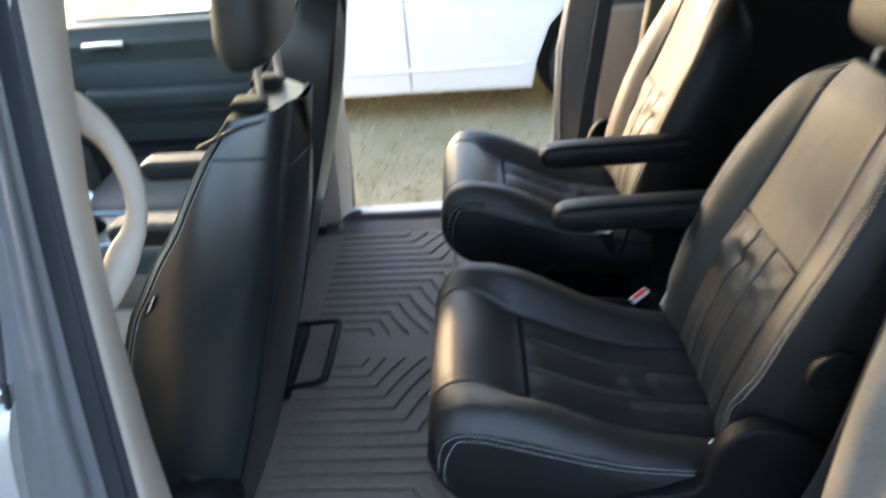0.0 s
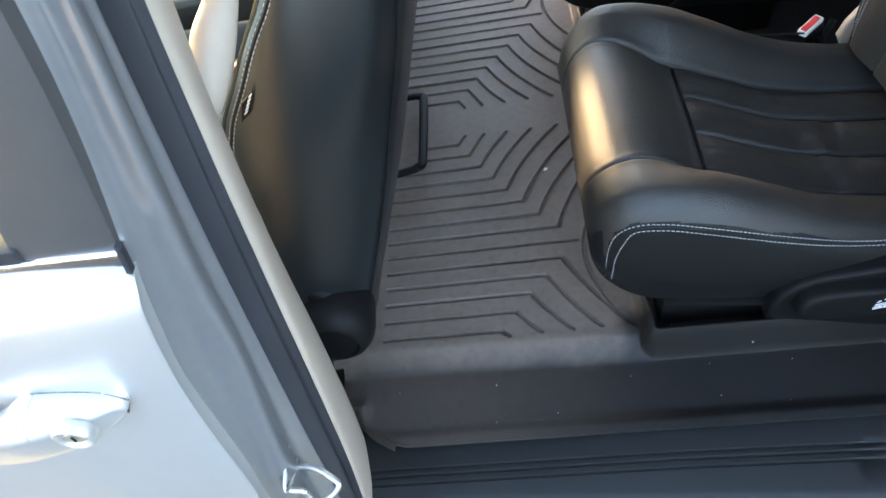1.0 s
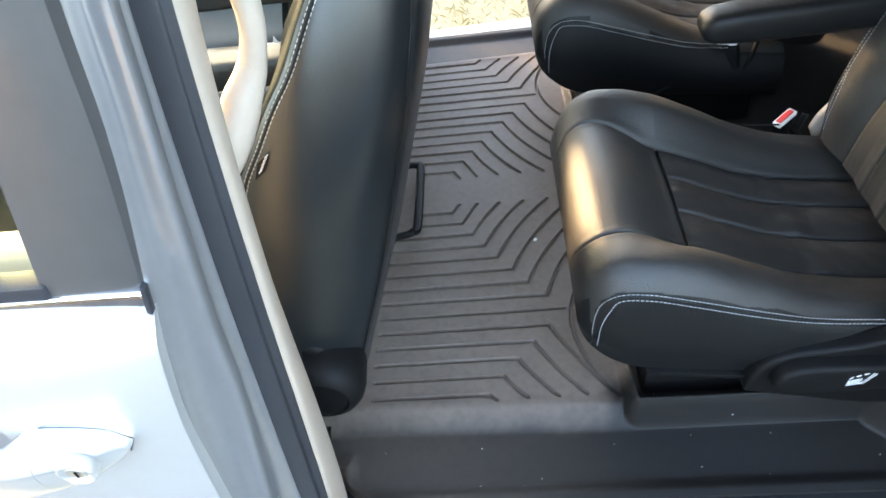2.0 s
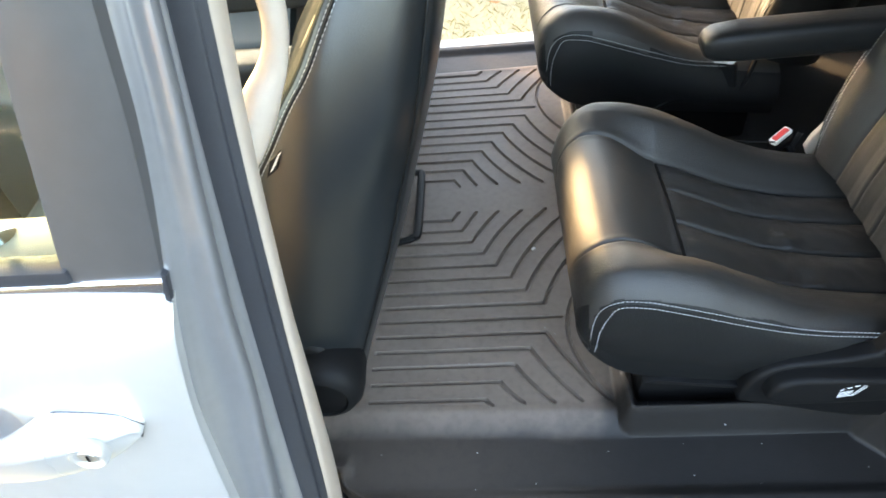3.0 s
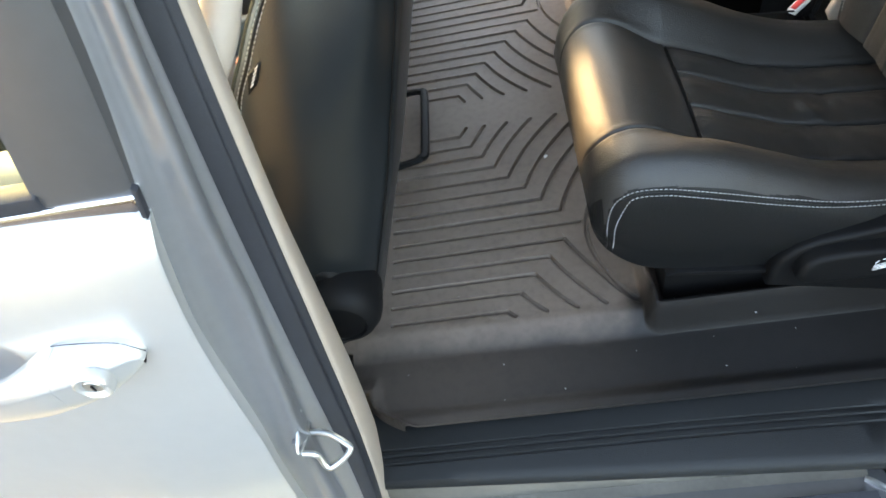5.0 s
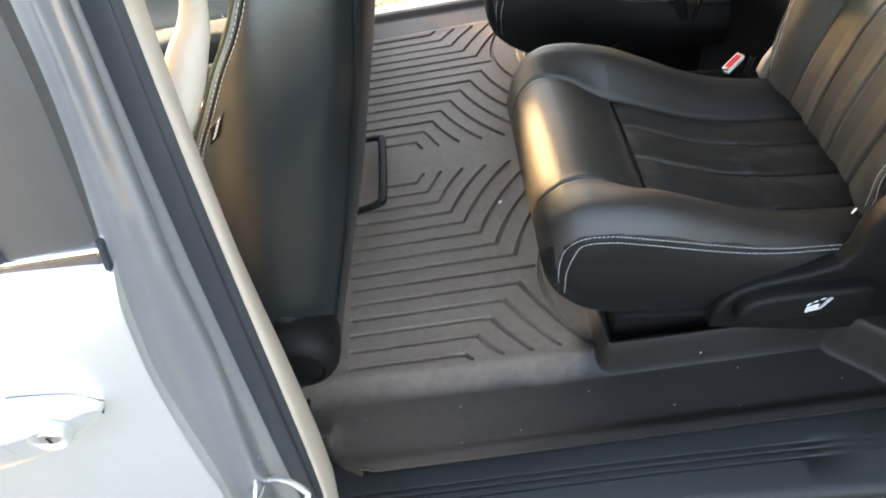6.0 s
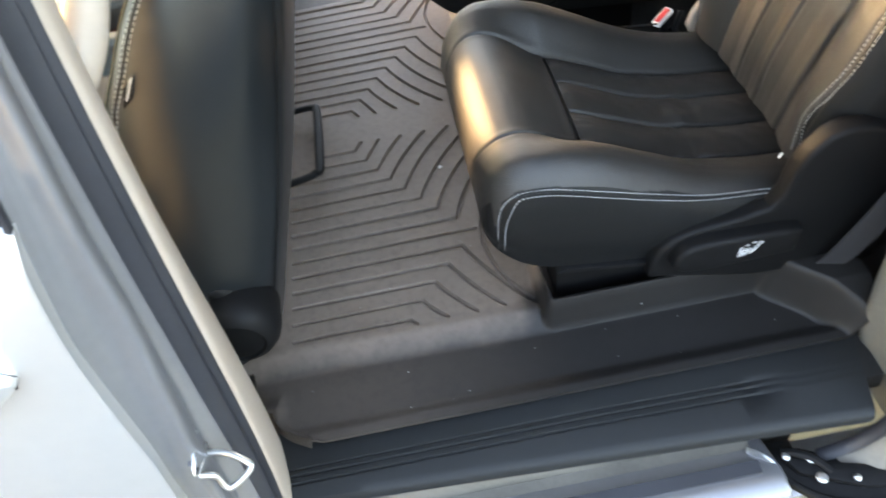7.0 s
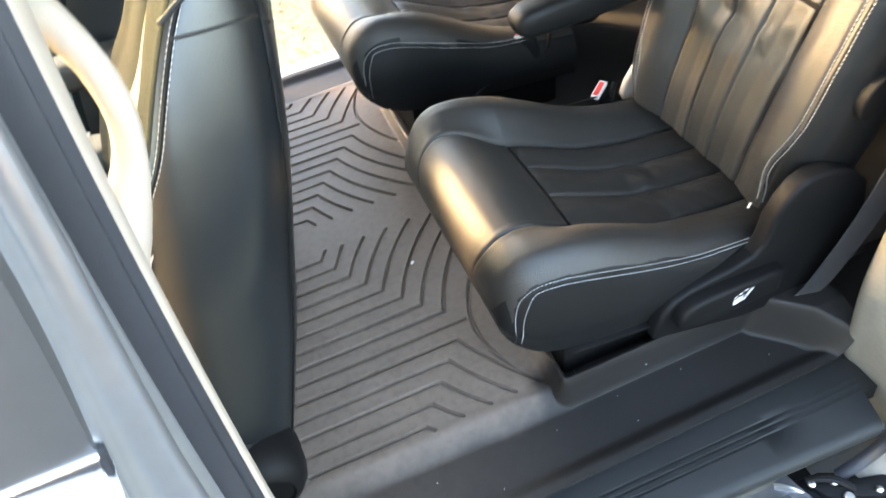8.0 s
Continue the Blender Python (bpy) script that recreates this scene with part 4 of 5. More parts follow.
def cushion_top(x, u):
    """Height of the cushion at x, u."""
    a = abs(u)
    zc = interp(CREST, x)
    dip = interp([(0.07, 0.0), (0.11, 0.003), (0.17, 0.014), (0.268, 0.052), (0.40, 0.048), (0.62, 0.035)], x)
    edge = 0.127 if x > 0.268 else 0.127 + (0.268 - x) * 0.14
    if a < edge:
        z = zc - dip
        if x > 0.272:
            # soft channels with stitched pleats
            for p in (-0.038, 0.050):
                z += 1.4 * seam(u - p)
            ch = (u + 0.127) / 0.089 if u < -0.038 else ((u + 0.038) / 0.088 if u < 0.050 else (u - 0.050) / 0.077)
            z += (0.014 * math.sin(math.pi * min(1, max(0, ch))) ** 0.7 - 0.004) * (1 - 0.55 * math.exp(-(x - 0.272) / 0.014)) - 0.005 * math.exp(-(x - 0.272) / 0.010)
            # creases where the pleats meet the backrest
            z += 0.006 * noise.noise(Vector((x * 42, u * 24, 7.7))) * math.exp(-((x - 0.50) / 0.05) ** 2)
            z += 0.0025 * noise.noise(Vector((x * 16, u * 26, 3.1))) * min(1, (x - 0.27) * 10)
            # the cover gathers behind the cross seam
            z += 0.0030 * noise.noise(Vector((x * 26, u * 75, 5.3))) * math.exp(-((x - 0.288) / 0.022) ** 2)
            z += 0.0016 * noise.noise(Vector((x * 70 + u * 30, u * 34, 1.9))) * min(1, (x - 0.27) * 6)
        else:
            z += 0.006 * math.cos(u / edge * math.pi / 2)
        z += 1.3 * seam(x - 0.268)
    else:
        t = min(1, (a - edge) / 0.07)
        z = zc - dip * (1 - math.sin(t * math.pi / 2))
        if a > 0.205:
            q = min(1, (a - 0.205) / 0.045)
            z -= (zc - interp([(0.06, zc - 0.01), (0.10, zc - 0.035), (0.60, zc - 0.022)], x)) * q * q
    z += seam(a - edge)
    if u > edge:
        # the aisle bolster stands a little higher
        z += 0.013 * min(1, (u - edge) / 0.05) * interp([(0.078, 0.0), (0.12, 0.5), (0.18, 0.9), (0.30, 1.0), (0.42, 0.7), (0.55, 0.0), (0.70, 0.0)], x)
    z += 0.0005 * noise.noise(Vector((x * 30, u * 30, 0)))
    return z


def half_width(x):
    return interp([(0.078, 0.205), (0.085, 0.222), (0.104, 0.237), (0.14, 0.247), (0.20, 0.25), (0.62, 0.25)], x)


def flank_bulge(t):
    return 0.012 * math.sin(math.pi * t) + 0.010 * t - 0.012 * t ** 5


def side_width(x, z):
    """Half width of the cushion's flank at a height."""
    w = half_width(x)
    zb, zt = interp(BELLY, x), cushion_top(x, 0.25)
    t = min(1, max(0, (zt - z) / max(0.004, zt - zb)))
    return w + flank_bulge(t)


def build_cushion(parent):
    xs = [0.0781] + [0.078 + 0.032 * (i / 14) ** 1.7 for i in range(1, 15)] + [0.11 + i * (0.15 / 30) for i in range(1, 31)] + [0.2615, 0.263, 0.2645, 0.266, 0.267, 0.268, 0.269, 0.270, 0.2715, 0.274] + [0.274 + i * (0.40 / 40) for i in range(1, 41)]
    us = [-1 + 2 * i / 320 for i in range(321)]
    rings = []
    for x in xs:
        w = half_width(x)
        zb = interp(BELLY, x)
        top = []
        for q in us:
            u = q * w
            top.append(Vector((x, u, max(zb + 0.002, cushion_top(x, u * 0.25 / w)))))
        zt = top[-1].z
        side = []
        for i in range(1, 9):
            t = i / 9
            side.append((w + flank_bulge(t), zt + (zb - zt) * t))
        ring = top + [Vector((x, a, z)) for a, z in side] + [Vector((x, w + 0.004, zb - 0.002)), Vector((x, w - 0.03, zb + 0.002)), Vector((x, -w + 0.03, zb + 0.002)), Vector((x, -w - 0.004, zb - 0.002))] + [Vector((x, -a, z)) for a, z in reversed(side)]
        rings.append(ring)
    cushion = part("seat_cushion", loft(rings), LEATHER, parent, "black pleated leather cushion")
    # the flanks below the seam are plain vinyl
    cushion.data.materials.append(LEATHER_SIDE)
    for p in cushion.data.polygons:
        c = p.center
        if abs(c.y) > half_width(c.x) - 0.006 and c.z < interp(SEAM, c.x) + 0.001:
            p.material_index = 1
    return cushion


BACK_FOOT, BACK_DIR, BACK_NORMAL = Vector((0.670, 0, 0.238)), Vector((0.258, 0, 0.9661)), Vector((-0.9661, 0, 0.258))


def back_half(h):
    return interp([(0.0, 0.235), (0.06, 0.245), (0.20, 0.252), (0.38, 0.245), (0.50, 0.225), (0.57, 0.20), (0.62, 0.155), (0.645, 0.11)], h)


def back_front(h, u):
    """How far the backrest's front stands out from its middle plane."""
    w = back_half(h)
    a = abs(u)
    base = interp([(0.0, 0.045), (0.10, 0.052), (0.25, 0.050), (0.45, 0.036), (0.58, 0.030), (0.645, 0.012)], h)
    bol = interp([(0.0, 0.018), (0.12, 0.036), (0.35, 0.040), (0.52, 0.026), (0.645, 0.004)], h)
    edge = 0.118 if h < 0.33 else 0.118 - 0.02 * min(1, (h - 0.33) / 0.25)
    d = base
    if a < edge:
        if h < 0.335:
            for p in (-0.036, 0.036):
                d += seam(u - p)
            d += 0.010 * math.sin(math.pi * h / 0.335) * math.cos(u / edge * 1.2)
            d += 0.014 * noise.noise(Vector((h * 22 + 4, u * 20, 1.3))) * math.exp(-((h - 0.265) / 0.06) ** 2)
            d += 0.0022 * math.sin(h * 110 + 2 * noise.noise(Vector((u * 20, h * 9, 0.2)))) * math.exp(-((h - 0.27) / 0.045) ** 2)
            d += 0.0035 * abs(math.cos((u + 0.036) / 0.072 * math.pi))
        else:
            d += 0.006 * math.cos(u / edge * math.pi / 2)
        d += seam(h - 0.335)
    else:
        t = min(1, (a - edge) / 0.065)
        d += bol * math.sin(t * math.pi / 2)
        q = max(0, (a - (w - 0.045)) / 0.045)
        d -= (bol * 0.7 + 0.018) * q * q
    d += seam(a - edge)
    d -= 0.006 * math.exp(-((a - (w - 0.040)) / 0.004) ** 2) * (0.5 if h < 0.5 else 0)
    d += 0.0006 * noise.noise(Vector((h * 30, u * 30, 9)))
    return d


def back_point(h, u, d):
    return BACK_FOOT + BACK_DIR * h + BACK_NORMAL * d + Vector((0, u, 0))


def stitch_bow(h):
    """How far the flank's stitching bows inwards low on the backrest."""
    return 0.016 * math.exp(-((h - 0.09) / 0.06) ** 2)


def build_backrest(parent):
    hs = [i * 0.0085 for i in range(70)] + [0.60, 0.61, 0.62, 0.63, 0.638, 0.643, 0.646]
    hs = sorted(set(hs + [0.331, 0.335, 0.339]))
    rings = []
    for h in hs:
        w = back_half(h)
        n = 190
        front = [back_point(h, (-1 + 2 * i / n) * w, back_front(h, (-1 + 2 * i / n) * w)) for i in range(n + 1)]
        rear = interp([(0.0, -0.105), (0.3, -0.100), (0.55, -0.065), (0.646, -0.010)], h)
        e = back_front(h, w)
        side = [(w + 0.008 * math.sin(math.pi * t) - 0.03 * t ** 3, e + (rear - e) * t) for t in [i / 7 for i in range(1, 8)]]
        rings.append(front + [back_point(h, a, d) for a, d in side] + [back_point(h, -a, d) for a, d in reversed(side)])
    back = part("backrest", loft(rings), LEATHER, parent, "black leather backrest with pleated middle")
    # the flanks outside the stitching are plain vinyl
    back.data.materials.append(LEATHER_SIDE)
    for p in back.data.polygons:
        h = (p.center - BACK_FOOT).dot(BACK_DIR)
        if abs(p.center.y) > back_half(h) - 0.034 - stitch_bow(h):
            p.material_index = 1
    return back


def build_headrest(parent, centre, wide=0.125, tilt=0.18):
    rings = []
    for i in range(17):
        t = -1 + 2 * i / 16
        k = (1 - abs(t) ** 3.2) ** 0.45 if abs(t) < 1 else 0.02
        k = max(0.05, k)
        ring = []
        for j in range(28):
            a = j * math.tau / 28
            c, s = math.cos(a), math.sin(a)
            px = math.copysign(abs(c) ** 0.7, c) * 0.045 * k
            pu = math.copysign(abs(s) ** 0.55, s) * wide * (0.55 + 0.45 * k)
            ring.append(Vector(centre) + Vector((px + tilt * t * 0.085, pu, t * 0.085)))
        rings.append(ring)
    head = part("headrest", loft(rings), LEATHER, parent, "black leather headrest")
    for s in (-1, 1):
        part("headrest_post", tube([Vector(centre) + Vector((tilt * 0.4 * -0.14, s * 0.055, -0.16)), Vector(centre) + Vector((0, s * 0.055, -0.03))], 0.0065, 10), CHROME, head, "chrome post")
    return head


def build_chair():
    chair = thing("captain_chair", "black leather captain chair with grey double stitching on the mat", "chair", "second-row chairs")
    build_cushion(chair)
    back = build_backrest(chair)
    build_headrest(chair, (0.847, 0, 0.985))
    # double stitching along the door-side and aisle-side seams
    for sg in (-1, 1):
        rows = []
        for off in (0.0, -0.011):
            line = []
            for x, z in [(a, b) for a, b in SEAM]:
                px, pz = x + (0.010 if off and x < 0.12 else 0), z + off * (1 if x > 0.10 else 0.2)
                line.append(Vector((px, sg * (side_width(px, pz) + 0.0012), pz)))
            rows.append(spline(line, 6))
        v, fcs = [], []
        for r in rows:
            vv, ff = stitches(r)
            fcs += [tuple(i + len(v) for i in q) for q in ff]
            v += vv
        raw("stitching", v, fcs, STITCH, chair, "grey double stitching")
        part("piping", tube([p + Vector((0, sg * -0.001, -0.0055)) for p in rows[0]], 0.0019, 6), LEATHER_SIDE, chair)
        v, fcs = [], []
        for off in (0.030, 0.041):
            line = [back_point(h, sg * (back_half(h) - off - stitch_bow(h)), back_front(h, sg * (back_half(h) - off - stitch_bow(h))) + 0.0008) for h in [0.02 + 0.01 * i for i in range(58)]]
            vv, ff = stitches(line)
            fcs += [tuple(i + len(v) for i in q) for q in ff]
            v += vv
        raw("stitching", v, fcs, STITCH, back, "grey double stitching")
    # base and shields
    part("seat_base", block(0.208, 0.64, -0.214, 0.214, 0.0, 0.150, 0.012), MATTE, chair, "black plastic seat base")
    part("base_lip", slab([(0.196, 0.150), (0.215, 0.158), (0.375, 0.128), (0.375, 0.120), (0.215, 0.148)], -0.262, -0.214, 0.002), PLASTIC, chair, "thin plastic lip under the cushion")
    shield = part("side_shield", slab([(0.356, 0.110), (0.358, 0.145), (0.368, 0.178), (0.388, 0.202), (0.42, 0.216), (0.50, 0.226), (0.545, 0.236), (0.560, 0.262), (0.563, 0.312), (0.574, 0.346), (0.594, 0.376), (0.622, 0.388), (0.660, 0.384), (0.710, 0.362), (0.752, 0.32), (0.778, 0.25), (0.790, 0.16), (0.79, 0.03), (0.56, 0.05)], -0.280, -0.245, 0.010, segs=4), PLASTIC, chair, "black plastic side shield over the recliner")
    lever = part("recline_lever", slab([(0.385, 0.158), (0.387, 0.177), (0.396, 0.194), (0.412, 0.205), (0.44, 0.209), (0.50, 0.207), (0.57, 0.203), (0.60, 0.196), (0.60, 0.142), (0.50, 0.136), (0.43, 0.136), (0.40, 0.142)], -0.306, -0.270, 0.011, segs=4), PLASTIC, shield, "black plastic fold lever")
    def mark(pts, r):
        part("lever_mark", tube([(x + 0.048, -0.3062, z - 0.012) for x, z in pts], r, 6), WHITE_INK, lever, "white printed seat symbol")
    for i in range(4):
        mark([(0.446, 0.173 + i * 0.0042), (0.466, 0.178 + i * 0.0045)], 0.0007)
    mark([(0.466, 0.176), (0.480, 0.206)], 0.0006)
    mark([(0.470, 0.176), (0.484, 0.204)], 0.0006)
    for a, b in (((0.446, 0.192), (0.451, 0.197)), ((0.455, 0.199), (0.461, 0.202)), ((0.465, 0.204), (0.472, 0.206))):
        mark([a, b], 0.0009)
    # belt buckle and its stalk on the aisle side
    stalk = part("buckle_stalk", tube(spline([(0.66, 0.215, 0.10), (0.62, 0.235, 0.17), (0.585, 0.266, 0.230)], 5), 0.017, 10, 0.6), PLASTIC, chair, "black belt buckle stalk")
    m = Matrix.Translation((0.566, 0.268, 0.254)) @ pose(0, 0, 0, 0, -14, 34)
    bm = block(-0.024, 0.026, -0.0095, 0.0095, -0.008, 0.003, 0.003)
    bm.transform(m)
    buckle = part("belt_buckle", bm, WHITE_PLASTIC, stalk, "pale buckle top")
    bm = block(-0.0195, 0.0205, -0.0060, 0.0060, 0.0, 0.0055, 0.002)
    bm.transform(m)
    part("red_button", bm, RED, buckle, "red release button")
    bm = block(-0.023, 0.028, -0.0105, 0.0105, -0.070, -0.010, 0.004)
    bm.transform(m)
    part("buckle_body", bm, PLASTIC, stalk)
    part("aisle_shield", tube(spline([(0.36, 0.248, 0.12), (0.40, 0.256, 0.155), (0.46, 0.259, 0.172), (0.56, 0.259, 0.178), (0.585, 0.258, 0.20), (0.60, 0.256, 0.27)], 6), 0.006, 8), PLASTIC, chair, "black plastic edge of the inner shield")
    # armrest on the aisle side
    rings = []
    for x, hh, ww in ((0.352, 0.006, 0.020), (0.358, 0.020, 0.028), (0.375, 0.029, 0.033), (0.42, 0.033, 0.035), (0.55, 0.034, 0.035), (0.68, 0.034, 0.034), (0.73, 0.028, 0.030)):
        zc = 0.497 + 0.02 * (x - 0.352)
        rings.append([Vector((x, 0.246 + math.copysign(abs(math.cos(k * math.tau / 20)) ** 0.6, math.cos(k * math.tau / 20)) * ww, zc + math.copysign(abs(math.sin(k * math.tau / 20)) ** 0.6, math.sin(k * math.tau / 20)) * hh)) for k in range(20)])
    part("armrest", loft(rings), LEATHER_SIDE, chair, "padded black armrest, folded down")
    return chair


CHAIR_Y = 0.406
near_chair = build_chair()
near_chair.location = (0, -CHAIR_Y, 0)
far_chair = copy_thing(near_chair, pose(0, CHAIR_Y, 0))
far_chair.scale = (1, -1, 1)
for ob in list(near_chair.children):
    # the aisle-side seam of this cushion is plain
    if ob.name.startswith("stitching") and sum(v.co.y for v in ob.data.vertices) > 0:
        bpy.data.objects.remove(ob)
for ob in far_chair.children:
    # this buckle has slipped down between cushion and armrest
    if ob.name.startswith("buckle_stalk"):
        ob.location = (-0.035, -0.030, 0.004)
part("belt_guide", slab([(0.618, 0.228), (0.626, 0.258), (0.645, 0.290), (0.672, 0.316), (0.70, 0.325), (0.71, 0.18), (0.640, 0.185)], 0.250, 0.268, 0.006, segs=3), TRIM, near_chair, "tan plastic hinge cover")
bm = block(-0.0008, 0.0008, -0.0016, 0.0016, -0.007, 0.004, 0.0004)
bm.transform(pose(0.592, -0.197, 0.272, 0, 35, 20))
part("sewn_tag", bm, WHITE_PLASTIC, near_chair, "small white sewn tag in the crease")
part("armrest_pivot", slab([(0.716 + 0.030 * math.cos(k * math.tau / 18) + 0.010 * math.sin(k * math.tau / 18), 0.495 + 0.040 * math.sin(k * math.tau / 18)) for k in range(18)], -0.266, -0.240, 0.004, segs=3), PLASTIC, near_chair, "black plastic pivot cover on the backrest flank")


# ---- front seats ----
REAR = [(0.06, -0.33), (0.13, -0.306), (0.27, -0.256), (0.4, -0.21), (0.54, -0.167), (0.67, -0.129), (0.81, -0.099), (0.9, -0.082)]
FRONT = [(0.06, -0.5060), (0.3, -0.4610), (0.5, -0.4110), (0.61, -0.3680), (0.66, -0.3350), (0.71, -0.3020), (0.75, -0.2710), (0.8, -0.2410), (0.85, -0.2090), (0.9, -0.1710)]


def build_front_seat():
    seat = thing("front_seat", "black leather front seat with pale stitching down its side", "seat", "front seats")
    yo = lambda z: -0.626 + 0.12 * (z - 0.6) + 1.0 * max(0, z - 0.66) ** 2
    rings = []
    zs = [0.06 + 0.02 * i for i in range(42)] + [0.893, 0.899]
    for z in zs:
        xr, xf = interp(REAR, z), interp(FRONT, z)
        k = min(1.0, max(0.0, (0.90 - z) / 0.035)) ** 0.5
        o = yo(z)
        inn = -0.84 - o
        inset = 0.018 * (1 - k)
        swell = 0.020 * math.exp(-((z - 0.60) / 0.14) ** 2)
        pts = [(xf - 0.004, o + 0.12), (xf - 0.003, o + 0.036), (xf, o), (xf + (xr - xf) * 0.35, o + 0.008 - swell), (xf + (xr - xf) * 0.75, o + 0.035 - swell), (xr - 0.012, o + 0.065), (xr, o + 0.085), (xr + 0.012, o + 0.15), (xr + 0.016, (o + inn) / 2), (xr + 0.012, inn - 0.15), (xr, inn - 0.085), (xr - 0.012, inn - 0.065), (xf, inn), (xf - 0.003, inn - 0.036), (xf - 0.004, inn - 0.12), (xf + 0.006, (o + inn) / 2)]
        ring = []
        n = len(pts)
        for i in range(n):
            p0, p1, p2, p3 = (Vector((*pts[(i + d) % n], z)) for d in (-1, 0, 1, 2))
            for q in range(4):
                t = q / 4
                ring.append(0.5 * (2 * p1 + (p2 - p0) * t + (2 * p0 - 5 * p1 + 4 * p2 - p3) * t * t + (3 * p1 - p0 - 3 * p2 + p3) * t ** 3))
        cx = sum(p.x for p in ring) / len(ring)
        cy = sum(p.y for p in ring) / len(ring)
        for p in ring:
            p.x += (cx - p.x) * inset * 4
            p.y += (cy - p.y) * inset * 2
        rings.append(ring)
    back = part("backrest", loft(rings), FRONT_VINYL, seat, "smooth black side and rear of the backrest")
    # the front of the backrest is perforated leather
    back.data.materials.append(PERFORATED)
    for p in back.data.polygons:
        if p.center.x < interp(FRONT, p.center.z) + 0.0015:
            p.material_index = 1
    def on_side(off, lift):
        """A line down the flank, off behind its front edge, laid on the cover."""
        line = []
        for ring in rings:
            if 0.30 < ring[0].z < 0.885:
                goal = ring[8].x + off
                p, q = next((p, q) for p, q in zip(ring[8:], ring[9:]) if q.x >= goal)
                line.append(p.lerp(q, (goal - p.x) / (q.x - p.x)) + Vector((0, -lift, 0)))
        return [Vector(p) for p in spline([tuple(p) for p in line], 2)]

    v, fcs = [], []
    for off in (0.0060, 0.0130):
        vv, ff = stitches(on_side(off, 0.0006), 0.0044, 0.0030, 0.00050)
        fcs += [tuple(i + len(v) for i in q) for q in ff]
        v += vv
    raw("stitching", v, fcs, STITCH, back, "pale double stitching")
    cap = []
    for j in range(9, 30):
        z = 0.852 - 0.045 * min(1.0, (j - 9) / 15) ** 1.4
        lo = max((r for r in rings if r[0].z <= z), key=lambda r: r[0].z)
        hi = min((r for r in rings if r[0].z > z), key=lambda r: r[0].z)
        cap.append(lo[j].lerp(hi[j], (z - lo[j].z) / (hi[j].z - lo[j].z)) + Vector((0.0004, -0.0006, 0)))
    part("cap_seam", tube(cap, 0.0022, 6), LEATHER, back, "dark sewn seam under the top panel")
    part("piping", tube(on_side(0.0095, -0.0012), 0.0028, 6), LEATHER_SIDE, back)
    edge = [Vector((interp(REAR, z) - 0.010, yo(z) + 0.062, z)) for z in [0.16 + 0.03 * i for i in range(24)]]
    part("piping", tube(edge, 0.0016, 6), LEATHER_SIDE, back)
    part("side_tag", slab([(-0.340, 0.622), (-0.322, 0.636), (-0.310, 0.664), (-0.328, 0.650)], -0.634, -0.629, 0.001), PLASTIC, back, "small black sewn tag")
    for i in range(5):
        part("tag_mark", slab([(-0.3315 + i * 0.0038, 0.6335 + i * 0.0058), (-0.325 + i * 0.0038, 0.6385 + i * 0.0058), (-0.324 + i * 0.0038, 0.6405 + i * 0.0058), (-0.3305 + i * 0.0038, 0.6355 + i * 0.0058)], -0.6352, -0.6342, 0), WHITE_INK, back)
    part("shoulder_seam", tube(spline([(-0.20, -0.585, 0.880), (-0.155, -0.545, 0.890), (-0.115, -0.50, 0.888), (-0.095, -0.42, 0.886), (-0.092, -0.34, 0.886)], 6), 0.003, 6), LEATHER, back)
    build_headrest(seat, (-0.124, -0.42, 1.040), 0.12, 0.15)
    for s in (-1, 1):
        part("post_collar", block(-0.175, -0.125, -0.42 + s * 0.055 - 0.02, -0.42 + s * 0.055 + 0.02, 0.893, 0.912, 0.006), PLASTIC, back, "black headrest post collar")
    part("seat_cushion", block(-0.98, -0.42, -0.66, -0.22, 0.17, 0.36, 0.06, 4), DOOR_INNER, seat, "dark grey cushion")
    part("seat_base", block(-0.92, -0.40, -0.62, -0.26, -0.01, 0.19, 0.02), PLASTIC, seat)
    part("recliner_cover", lathe([(0.0001, -0.028), (0.030, -0.028), (0.046, -0.026), (0.050, -0.030), (0.062, -0.024), (0.072, -0.008), (0.075, 0.012), (0.072, 0.06), (0.0001, 0.06)], (-0.362, -0.672, 0.180), "y", 32), PLASTIC, seat, "round black recliner cover")
    part("hinge_shroud", slab([(-0.60, 0.05), (-0.62, 0.20), (-0.50, 0.30), (-0.36, 0.275), (-0.30, 0.20), (-0.33, 0.09), (-0.40, 0.03)], -0.655, -0.60, 0.02, segs=3), PLASTIC, seat, "black plastic seat shroud")
    rings = []
    for i in range(71):
        x = -0.655 + 0.005 * i
        nose = min(1.0, max(0.04, (x + 0.657) / 0.035)) ** 0.5
        ring = []
        for k in range(32):
            c, q = math.cos(k * math.tau / 32), math.sin(k * math.tau / 32)
            # the cover puckers along the edge that is turned to the door
            crease = 0.0040 * math.sin(x * 410 + 2.2 * math.sin(x * 67) + 6 * q) * max(0.0, q) * max(0.0, -c - 0.35)
            ring.append(Vector((x, -0.170 + 0.036 * nose * math.copysign(abs(c) ** 0.42, c), 0.516 + (0.030 * nose + crease) * math.copysign(abs(q) ** 0.5, q))))
        rings.append(ring)
    part("armrest", loft(rings), LEATHER, seat, "padded armrest with a creased leather cover")
    part("latch", lathe([(0.0001, 0.016), (0.006, 0.016), (0.008, 0.012), (0.011, 0.0), (0.0001, 0.0)], (-0.262, -0.52, 0.330), "x", 12), STEEL, back, "small metal latch stud")
    return seat


